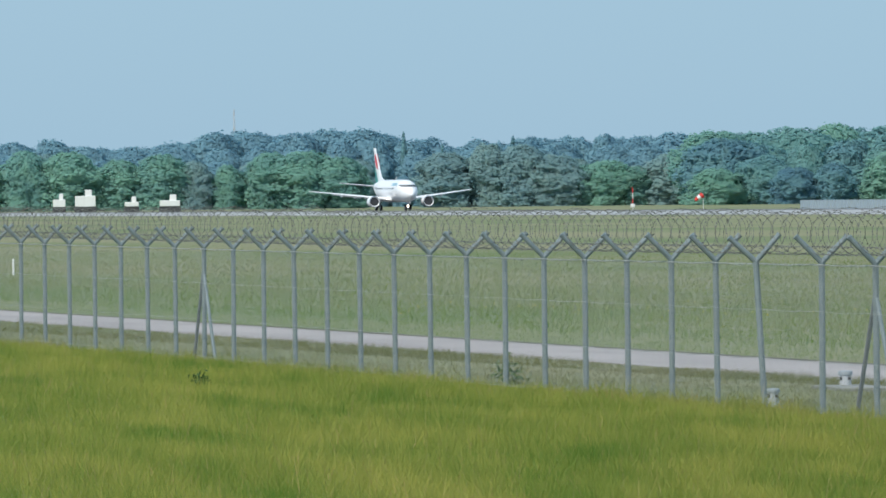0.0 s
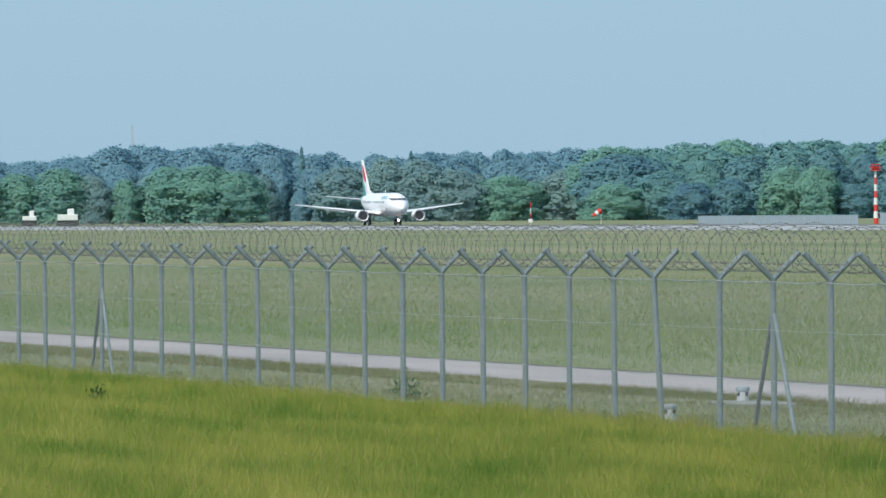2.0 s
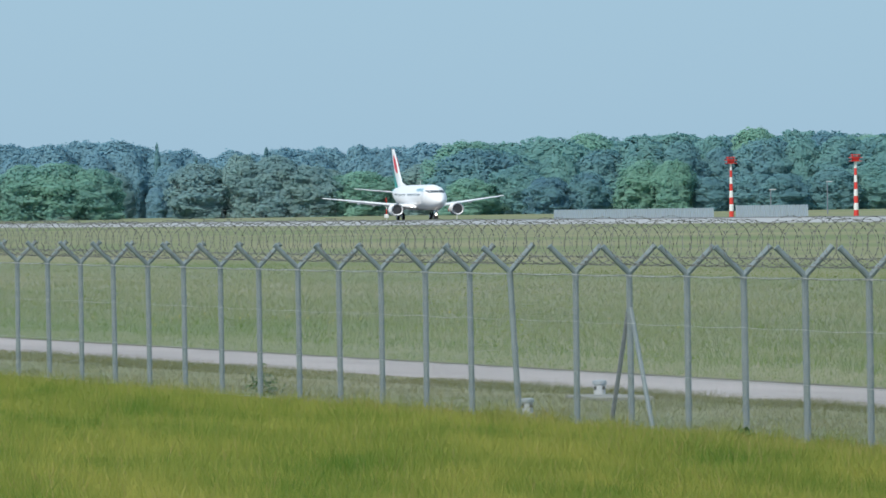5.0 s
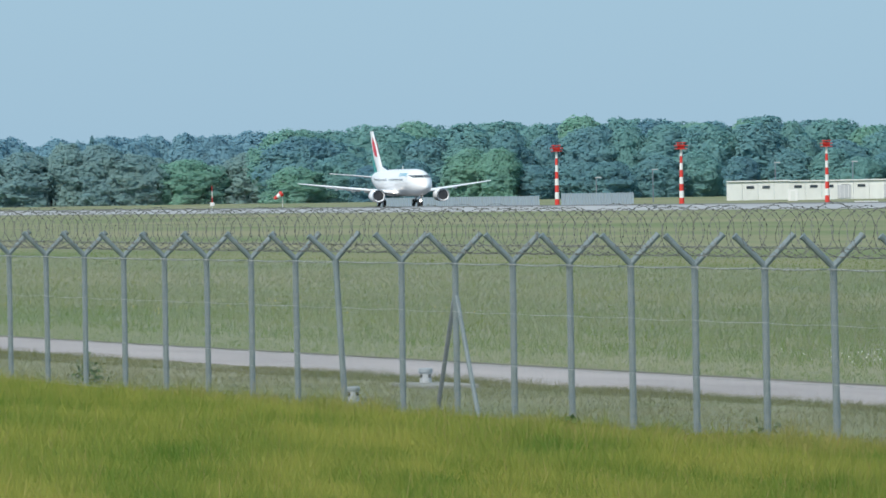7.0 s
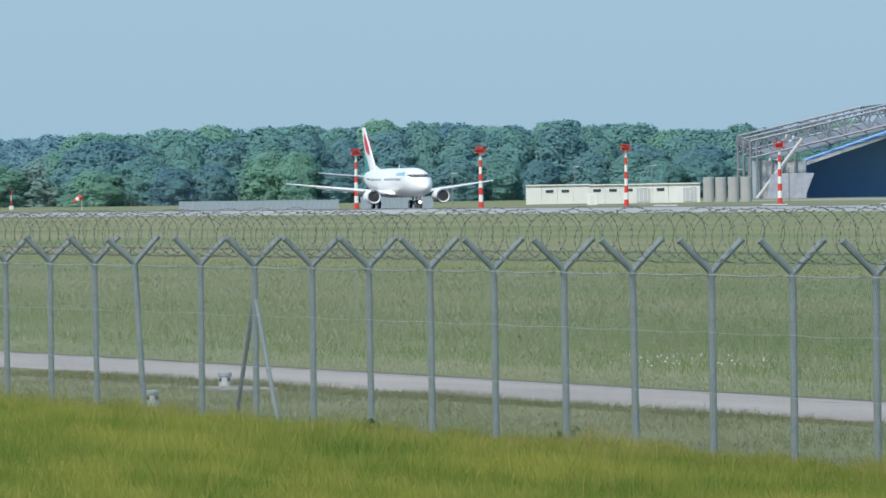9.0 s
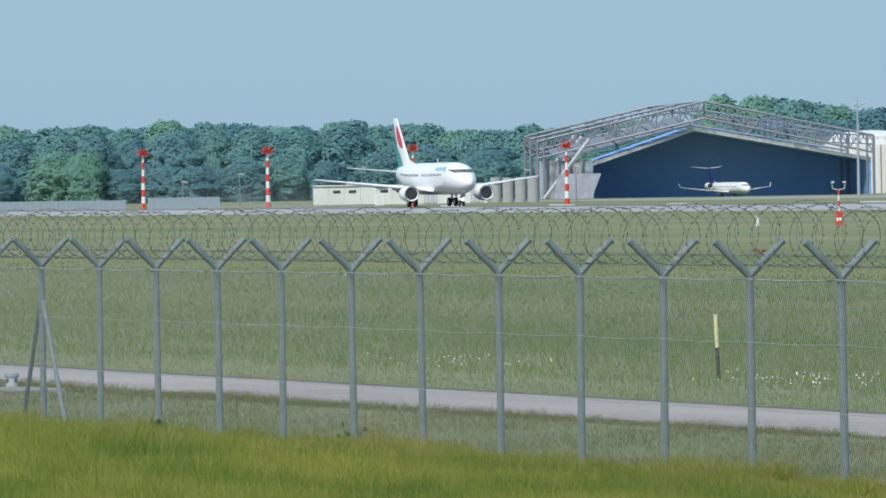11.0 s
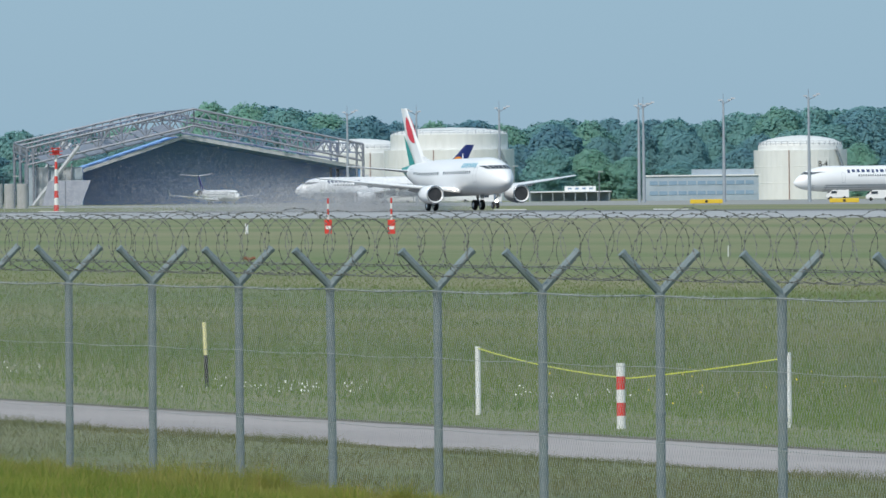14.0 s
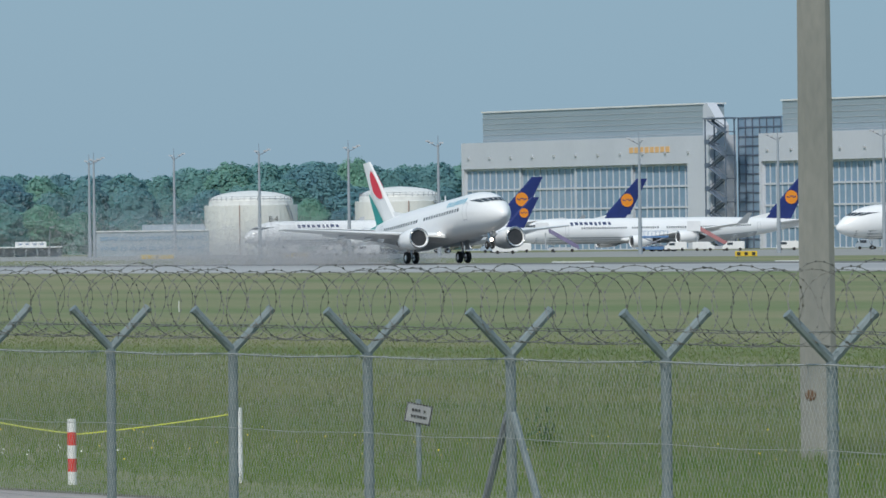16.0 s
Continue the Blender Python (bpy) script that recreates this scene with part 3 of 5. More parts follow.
            bm.faces.new([bm.verts.new(p + Vector((sg * 0.20, 0, 0))) for p in pts])
            part("rudder_band", bm, TEAL, fin, "teal rudder band")
            bm = bmesh.new()
            patch(bm, 0.885, 0.995, sg * 20, sg * 170, 0.012, 4, 8)
            part("tail_band", bm, TEAL, body, "teal tail cone")
        bm = bmesh.new()
        rings = []
        ts = span * (0.215 if not tee else 0.17)
        zt = zr + fh - 0.2 if tee else body_z + 0.45 * R
        yl = t_le - 0.1 if tee else yt - 0.145 * L
        for f, c in ((0.0, 0.125 * span * 0.95), (1.0, 0.05 * span * 0.95)):
            x = sg * (0.15 + (ts - 0.15) * f)
            le, z = yl + ts * f * 0.62, zt + ts * f * 0.11
            c *= 0.9
            rings.append([Vector((x, le + c * p, z + c * q)) for p, q in ((0, 0), (0.1, 0.035), (0.5, 0.05), (1, 0.005), (1, -0.005), (0.5, -0.05), (0.1, -0.03))])
        loft(bm, rings)
        part("tailplane", bm, WINGGREY, air)
    # landing gear
    ng = (nose_gear_y or 0.12 * L) + y_nose
    gx = R * 1.38
    for nm, x, y, r, w in (("nose_gear", 0, ng, wheel_r * 0.68, 0.22), ("main_gear", gx, 0, wheel_r, 0.36), ("main_gear", -gx, 0, wheel_r, 0.36)):
        bm = bmesh.new()
        rod(bm, (x, y, r), (x * 0.97, y + 0.1, body_z - 0.75 * R), 0.13, 0.16, 8)
        rod(bm, (x, y - 0.1, r * 1.2), (x * 0.8, y - 0.9, body_z - 0.8 * R), 0.06, 0.06, 6)
        rod(bm, (x - w * 1.3, y, r), (x + w * 1.3, y, r), 0.08, 0.08, 6)
        gear = part(nm, bm, METAL, air)
        rows = (0,) if L < 60 or x == 0 else (-0.9, 0.9)
        for dy in rows:
            for sg in (1, -1):
                bm = bmesh.new()
                rod(bm, (x + sg * w * 1.15 - w * 0.5, y + dy, r), (x + sg * w * 1.15 + w * 0.5, y + dy, r), r, r, 18)
                bmesh.ops.bevel(bm, geom=[e for e in bm.edges if len(e.link_faces) == 2 and any(len(f.verts) > 4 for f in e.link_faces)], offset=0.06, segments=2, affect="EDGES")
                wh = part("wheel", bm, TYRE, gear)
                bm = bmesh.new()
                rod(bm, (x + sg * w * 1.15 - w * 0.52, y + dy, r), (x + sg * w * 1.15 + w * 0.52, y + dy, r), r * 0.5, r * 0.5, 12)
                part("rim", bm, METAL, wh)
        bm = bmesh.new()
        box(bm, (x + (0.35 if x == 0 else math.copysign(0.45, x)), y - (0.2 if x == 0 else 0), body_z - 0.95 * R), (0.05, 1.0, 0.9))
        part("gear_door", bm, hull, gear)
    if lights:
        for x, y, z, r, mt in ((0.0, ng - 0.45, wheel_r * 1.5, 0.16, LAMP), (-gx * 0.86, wing_y + y_nose - 0.35, z_root + 0.28, 0.14, LAMP), (gx * 0.86, wing_y + y_nose - 0.35, z_root + 0.28, 0.14, LAMP), (semi * 0.42, wing_y + y_nose + semi * 0.2, z_root + semi * 0.02, 0.13, LAMP)):
            bm = bmesh.new()
            bmesh.ops.create_uvsphere(bm, u_segments=10, v_segments=6, radius=r, matrix=Matrix.Translation((x, y, z)))
            part("landing_light", bm, mt, air, "lit landing light")
        bm = bmesh.new()
        box(bm, (0, y_nose + 0.42 * L, body_z + R * 1.04 + 0.25), (0.03, 0.3, 0.55), taper=0.6)
        part("antenna", bm, hull, body)
    return air


def build_aircraft():
    jet = airliner("airliner", pose(356, 1649, 0.46), "white twin jet with a red-marked fin rolling along the runway", 31.6, 1.90, 28.88, 11.1, 3.45, 7.0, 10.4,
                   [(4.83, 8.7, 1.62, 0.95, 3.9)], 15.8, HULL, teal=True, title=AQUA, lights=True, nose_gear_y=3.9, titles=0.55)
    taxi = airliner("taxiing_airliner", pose(661.8, 1781, ground_z(662), 0, 0, -90), "white twin jet with a navy fin taxiing towards the runway", 37.6, 2.0, 34.1, 11.8, 3.6, 7.2, 11.5,
                    [(5.75, 10.6, 1.75, 1.05, 4.4)], 17.7, NAVY, emblem=ORANGE, title=INK, belly=BELLY, winglet=2.2, titles=0.9)
    second = airliner("taxiing_airliner", pose(830, 1872, ground_z(832), 0, 0, -90), "longer white twin jet with a navy fin taxiing on the apron", 44.5, 2.0, 34.1, 11.8, 3.6, 7.2, 14.5,
                      [(5.75, 13.6, 1.75, 1.05, 4.4)], 22.0, NAVY, emblem=ORANGE, title=INK, belly=BELLY, titles=0.9)
    four = [(9.3, 24.5, 2.4, 1.35, 5.6), (19.5, 31.5, 3.3, 1.35, 5.6)]
    for x, y in ((884.5, 2037), (942, 2012), (943, 2105)):
        airliner("parked_airliner", pose(x, y, ground_z(x), 0, 0, -90), "long white four-engined jet with a navy fin, parked on the apron", 75.3, 2.82, 63.4, 17.4, 4.9, 12.5, 25.0,
                 four, 37.0, NAVY, emblem=ORANGE, title=INK, belly=BELLY, winglet=2.4, titles=1.35, wheel_r=0.65, group="parked long jets")
    airliner("wide_airliner", pose(975, 1919, ground_z(975), 0, 0, -90), "huge white double-deck jet parked before the hangar", 72.7, 3.75, 79.8, 24.1, 6.2, 17.0, 22.0,
             [(14.9, 24.0, 2.6, 1.7, 6.0), (25.7, 32.0, 3.4, 1.7, 6.0)], 34.0, NAVY, emblem=ORANGE, title=INK, belly=BELLY, titles=1.9, wheel_r=0.7)
    airliner("regional_jet", pose(779.3, 2243.5, ground_z(779) - 0.3, 0, 0, -1.2), "small white T-tailed jet standing before the noise shelter", 32.5, 1.35, 23.2, 7.5, 2.4, 4.5, 12.5,
             [(2.3, 23.5, 3.0, 0.75, 3.6)], 16.5, NAVY, belly=BELLY, winglet=1.1, tee=True, wheel_r=0.4, titles=0.6)
    return jet, taxi, second


JET, TAXI, SECOND = build_aircraft()


def rolled(t):
    """How far along the runway the jet is: a steady take-off run."""
    return 1649 - 34.07 * t - 1.14 * t * t + float(np.interp(t, [0, 9, 13.5, 15, 16], [0, 0, 0.8, -1.6, -2.7]))


def motions():
    rows = []
    for i in range(33):
        t = 0.5 * i
        nose_up = float(np.interp(t, [0, 13.5, 14.0, 14.5, 15.0, 15.5, 16.0], [0, 0, 0.7, 2.0, 3.5, 4.9, 6.1]))
        rows.append((t, pose(356, rolled(t), 0.46, -nose_up, 0, 0)))
    walk(JET, rows)
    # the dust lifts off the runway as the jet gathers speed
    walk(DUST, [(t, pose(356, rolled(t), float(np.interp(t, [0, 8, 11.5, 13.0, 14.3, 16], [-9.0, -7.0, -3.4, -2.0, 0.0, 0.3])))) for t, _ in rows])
    rows = []
    for t in (0, 4, 8, 12, 13, 14, 14.5, 15, 15.5, 16):
        x = 661.8 - 6.2 * (t - 12.5) - (1.6 * (t - 14.3) ** 2 if t > 14.3 else 0)
        rows.append((t, pose(x, 1781, ground_z(x) + 0.02, 0, 0, -90)))
    walk(TAXI, rows)
    walk(SECOND, [(t, pose(826.5 - 3.0 * (t - 15.2), 1871, ground_z(833) + 0.02, 0, 0, -90)) for t in (0, 8, 12, 16)])


# ---- woods ----
def tree_kind(leaf, seed, tall=19.0, wide=5.2, conifer=False):
    """A tree of true size at the edge of a wood: tapered trunk with limbs, and a bumpy domed crown of many leaves that reaches low down."""
    rng = random.Random(seed)
    label = "dark pointed conifer rising over the woods" if conifer else "broad leafy tree at the edge of the woods"
    tree = thing("tree", pose(0, 0, -50), label, "tree", "trees of the wood")
    bm = bmesh.new()
    rod(bm, (0, 0, -0.5), (0.2, 0, tall * 0.45), 0.38, 0.22, 7)
    rod(bm, (0.2, 0, tall * 0.45), (0, 0.2, tall * 0.85), 0.22, 0.06, 6)
    ph = [rng.uniform(0, 6.283) for _ in range(3)]
    off = rng.uniform(0, 90)

    def crown_pt(h, a, k=1.0):
        """A point of the crown's skin at a share h of its height, on the bearing a; k shrinks it towards the axis."""
        if conifer:
            g = (1.02 - h) * 0.62
        else:
            g = math.sqrt(max(0.0, 1 - ((h - 0.40) / 0.60) ** 2)) if h > 0.40 else 0.84 + 0.16 * h / 0.40
        g *= 1 + 0.12 * math.sin(2 * a + ph[0] + 3 * h) + 0.07 * math.sin(5 * a + ph[1])
        q = (2.0 * math.cos(a) + off, 2.0 * math.sin(a), h * tall * 0.30)
        bump = 0.40 * noise.noise(q) + 0.20 * noise.noise((q[0] * 2.3, q[1] * 2.3, q[2] * 2.3))
        r = wide * g * (1 + bump) * k
        lift = 1.0 + 0.22 * bump * max(0.0, h - 0.3)
        return Vector((r * math.cos(a), r * math.sin(a), h * tall * lift * (0.5 + 0.5 * k)))

    for i in range(10):
        a, h = rng.uniform(0, 6.283), rng.uniform(0.35, 0.85)
        rod(bm, (0.1, 0, h * tall * 0.7), tuple(crown_pt(h, a, 0.8)), 0.12, 0.03, 5)
    part("trunk", bm, BARK, tree)
    verts, faces, turned = [], [], []

    def out_at(h, a):
        p = crown_pt(h, a)
        n = (crown_pt(h, a + 0.12) - p).cross(crown_pt(min(0.995, h + 0.02), a) - p)
        up = 0.10 + max(0.0, h - 0.35) * 1.3
        n = n.normalized() if n.length > 1e-6 else Vector((0, 0, 1))
        return p, n, (n * 0.55 + Vector((math.cos(a), math.sin(a), up)).normalized() * 0.6 + Vector((0, 0, 0.18))).normalized()

    # a leafy inner mass, so that no light shows straight through
    for ring in range(14):
        for seg in range(18):
            for i, j in ((ring, seg), (ring, seg + 1), (ring + 1, seg + 1), (ring + 1, seg)):
                h, a = 0.01 + 0.975 * i / 14, 2 * math.pi * (j % 18) / 18
                verts.append(tuple(crown_pt(h, a, 0.90)))
                turned.append(tuple(out_at(h, a)[2]))
            k = len(verts)
            faces.append((k - 4, k - 3, k - 2, k - 1))
    for _ in range(3000 if conifer else 8500):
        h, a = 0.01 + 0.985 * rng.random() ** 0.9, rng.uniform(0, 6.283)
        p, n, soft = out_at(h, a)
        p = p + n * (rng.uniform(-0.35, 0.30) if rng.random() < 0.93 else rng.uniform(0.3, 0.75))
        n = (n + soft + Vector((rng.gauss(0, 0.5), rng.gauss(0, 0.5), rng.gauss(0, 0.5)))).normalized()
        t = Matrix.Rotation(rng.uniform(0, 6.283), 3, n) @ n.orthogonal().normalized()
        b = n.cross(t)
        s, e = rng.uniform(0.18, 0.42), rng.uniform(0.5, 1.0)
        k = len(verts)
        verts += [tuple(p + t * s), tuple(p + b * s * e + n * 0.06), tuple(p - t * s * 0.9), tuple(p - b * s * e * 0.8 - n * 0.05)]
        faces.append((k, k + 1, k + 2, k + 3))
        turned += [tuple((soft + n * 0.25).normalized())] * 4
    me = bpy.data.meshes.new("crown")
    me.from_pydata(verts, [], faces)
    # rounded shading, as soft masses of leaves have it
    me.normals_split_custom_set(turned)
    me.materials.append(leaf)
    crown = new("crown", me)
    crown.parent = tree
    return tree


# bearing in degrees and height of the tree line in thousandths of the distance
SKYLINE = [(9.5, 5.2), (10.2, 5.6), (10.5, 5.3), (11.0, 6.0), (11.5, 6.5), (12.2, 6.3), (12.47, 4.7), (12.74, 5.4), (13.2, 5.6), (13.9, 5.6), (14.16, 6.4), (14.49, 5.6),
           (14.73, 6.2), (15.4, 6.55), (16.4, 6.4), (16.9, 6.5), (17.3, 5.7), (17.6, 5.3), (18.5, 5.5), (18.9, 5.8), (19.1, 7.8), (19.25, 8.5), (19.4, 8.5), (19.6, 7.7), (19.85, 6.8),
           (20.2, 6.15), (20.9, 5.6), (21.2, 6.6), (21.6, 6.1), (21.95, 5.7), (22.3, 6.4), (22.9, 7.5), (23.3, 6.9), (23.6, 6.55), (24.6, 6.8)]


def build_woods():
    # kind 4 wears the leaf colour with the strongest painted haze
    kinds = {k: [tree_kind(HAZED_LEAF[k] if k < 4 else HAZED_FAR_LEAF, 11 * k + j, 19.0, w) for j, w in enumerate((5.0, 6.0, 4.3))] for k in range(5)}
    rng = random.Random(8)
    az_k, el_k = [p[0] for p in SKYLINE], [p[1] for p in SKYLINE]

    def plant(az, d, top, kind, tree=None, broad=1.0):
        x, y = d * math.sin(radians(az)), d * math.cos(radians(az))
        z = ground_z(x) - 0.2
        s = (top - z) / 18.5
        w = max(0.75, min(1.25, s ** 0.6)) * rng.uniform(1.1, 2.1) * (0.8 if tree else broad)
        src = tree or rng.choice(kinds[kind])
        copy_thing(src, pose(x, y, z, 0, 0, rng.uniform(0, 360)) @ Matrix.Diagonal((w, w, s, 1)))

    az = 9.4
    while az < 24.6:
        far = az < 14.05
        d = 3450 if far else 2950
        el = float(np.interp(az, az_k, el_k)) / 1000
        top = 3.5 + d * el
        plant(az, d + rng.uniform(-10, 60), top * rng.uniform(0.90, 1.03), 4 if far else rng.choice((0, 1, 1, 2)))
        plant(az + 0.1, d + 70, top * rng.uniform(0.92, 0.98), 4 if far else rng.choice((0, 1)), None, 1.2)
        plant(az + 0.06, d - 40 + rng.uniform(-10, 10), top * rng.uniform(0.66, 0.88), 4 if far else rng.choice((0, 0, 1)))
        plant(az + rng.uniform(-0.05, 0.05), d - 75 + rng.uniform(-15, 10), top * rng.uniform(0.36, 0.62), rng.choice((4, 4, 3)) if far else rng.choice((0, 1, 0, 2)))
        az += 0.235 * rng.uniform(0.8, 1.2)
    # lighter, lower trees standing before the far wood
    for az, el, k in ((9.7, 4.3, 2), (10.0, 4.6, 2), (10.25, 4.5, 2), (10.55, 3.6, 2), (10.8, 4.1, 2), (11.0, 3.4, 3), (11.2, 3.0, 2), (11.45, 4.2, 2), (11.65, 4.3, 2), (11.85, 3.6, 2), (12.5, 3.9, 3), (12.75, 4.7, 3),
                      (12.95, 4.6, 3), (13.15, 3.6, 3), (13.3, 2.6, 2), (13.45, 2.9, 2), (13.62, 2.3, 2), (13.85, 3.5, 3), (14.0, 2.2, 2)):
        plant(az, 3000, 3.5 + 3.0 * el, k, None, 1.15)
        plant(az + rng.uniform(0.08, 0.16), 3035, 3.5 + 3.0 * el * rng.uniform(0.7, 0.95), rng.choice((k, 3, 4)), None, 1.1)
    # three conifers stand over the tree line
    pine = tree_kind(HAZED_LEAF[0], 91, 19.0, 4.2, True)
    for az, up in ((12.25, 6.0), (12.48, 4.7), (12.90, 5.4)):
        plant(az, 3420, 3.5 + 3.42 * up, 0, pine)
    pine.matrix_basis = pose(3005 * math.sin(radians(14.3)), 3005 * math.cos(radians(14.3)), -3.5)
    for src in [t for k in kinds.values() for t in k]:
        az = rng.uniform(15, 24)
        src.matrix_basis = pose(3060 * math.sin(radians(az)), 3060 * math.cos(radians(az)), -3, 0, 0, 0)


build_woods()


# ---- buildings and installations beyond the runway ----
def striped_mast(x, y, tall, lean=0.0):
    m = thing("obstacle_mast", pose(x, y, ground_z(x) - 0.05), "red and white banded mast with a red lamp platform", "mast", "red and white masts")
    n = 8
    for i in range(n):
        bm = bmesh.new()
        z0, z1 = (tall - 1.0) * i / n, (tall - 1.0) * (i + 1) / n
        r = lambda z: 0.42 - 0.026 * z
        rod(bm, (0, 0, z0), (0, 0, z1), r(z0), r(z1), 10)
        part("band", bm, RED if i % 2 == 0 else WHITE, m)
    bm = bmesh.new()
    for z, w in ((tall - 0.95, 1.7), (tall - 0.45, 1.9), (tall, 1.3)):
        box(bm, (0, 0, z), (w, 1.2, 0.12))
    for sx in (-0.5, 0.5):
        rod(bm, (sx, 0, tall - 1.0), (sx, 0, tall + 0.1), 0.10, seg=6)
    box(bm, (0, 0, tall - 0.6), (0.9, 0.6, 0.7))
    part("lamp_platform", bm, RED, m)


def flood_mast(x, y, tall, arm):
    m = thing("flood_light_mast", pose(x, y, ground_z(x), 0, 0, -20), "slim tapered steel flood light mast on the apron", "lamp mast", "apron light masts")
    bm = bmesh.new()
    rod(bm, (0, 0, 0), (0, 0, tall), 0.38, 0.18, 10)
    part("pole", bm, MASTGREY, m)
    bm = bmesh.new()
    for s in (-1, 1):
        rod(bm, (0, 0, tall - 0.6), (arm * 2.0 if s > 0 else -arm * 0.7, 0, tall + (0.5 if s > 0 else 0.2)), 0.07, seg=5)
    rod(bm, (0, 0, tall), (0, 0, tall + 1.6), 0.05, seg=5)
    part("arm", bm, STEEL, m)
    for i, (dx, dz) in enumerate(((1.9, 0.55), (1.2, 0.25), (-0.6, 0.2))):
        bm = bmesh.new()
        box(bm, (arm * dx, 0, tall + dz), (0.75, 0.5, 0.28))
        part("lamp_head", bm, BELLY, m)


def lamp_post(x, y, tall):
    m = thing("lamp_post", pose(x, y, ground_z(x), 0, 0, -18), "thin grey lamp post beside the service yard", "lamp post", "yard lamp posts")
    bm = bmesh.new()
    rod(bm, (0, 0, 0), (0, 0, tall), 0.12, 0.08, 6)
    part("pole", bm, STEEL, m)
    bm = bmesh.new()
    box(bm, (0.4, 0, tall), (1.2, 0.35, 0.18))
    part("lamp_head", bm, BELLY, m)


def service_building():
    x, y = 561.8, 1815
    m = thing("service_building", facing(x, y, ground_z(x)), "long low cream building of joined containers with small windows", "building")
    w, h = 34.5, 3.7
    for i in range(11):
        bm = bmesh.new()
        x0 = -w / 2 + w * i / 11
        box(bm, (x0 + w / 22, 3, h / 2 + (0.12 if i < 4 else 0)), (w / 11 - 0.05, 6, h))
        unit = part("container", bm, CREAM, m)
        for j in range(5):
            bm = bmesh.new()
            box(bm, (x0 + 0.3 + j * 0.62, -0.02, h / 2), (0.12, 0.06, h - 0.5))
            part("rib", bm, CREAM, unit)
        bm = bmesh.new()
        box(bm, (x0 + w / 22, 2.9, h + 0.08 + (0.12 if i < 4 else 0)), (w / 11 + 0.02, 6.5, 0.22))
        part("roof", bm, WHITE, unit)
        if i not in (0, 3, 9):
            bm = bmesh.new()
            box(bm, (x0 + w / 22, -0.06, h * 0.72), (1.5, 0.08, 0.55))
            part("window", bm, GLASS, unit)
    for cx in (6.0, 15.2):
        bm = bmesh.new()
        box(bm, (cx, -0.08, h * 0.42), (2.6, 0.1, h * 0.72))
        dr = part("gate", bm, BELLY, m)
        bm = bmesh.new()
        for s in (-1, 0, 1):
            box(bm, (cx + s * 0.85, -0.15, h * 0.42), (0.08, 0.06, h * 0.72))
        part("gate_frame", bm, WHITE, dr)
    c = thing("switch_cabinet", facing(520, 1693, ground_z(520)), "white metal equipment cabinet on the grass", "cabinet")
    bm = bmesh.new()
    box(bm, (0, 0.6, 1.05), (1.8, 1.2, 2.1), bevel=0.05)
    cab = part("body", bm, WHITE, c)
    bm = bmesh.new()
    box(bm, (0, -0.02, 1.0), (0.85, 0.04, 1.7))
    part("door", bm, CREAM, cab)
    for i in range(4):
        sx, sy = 598 - 0.9 * i, 1866 - 11 * i
        s = thing("concrete_pier", facing(sx, sy, ground_z(sx)), "tall rounded grey concrete pier in a row", "pier", "concrete piers")
        bm = bmesh.new()
        lathe(bm, [(1.15, -0.2), (1.15, 2.4), (1.12, 2.42), (1.12, 4.9), (1.0, 5.0)], seg=16)
        part("shaft", bm, CONCRETE, s)


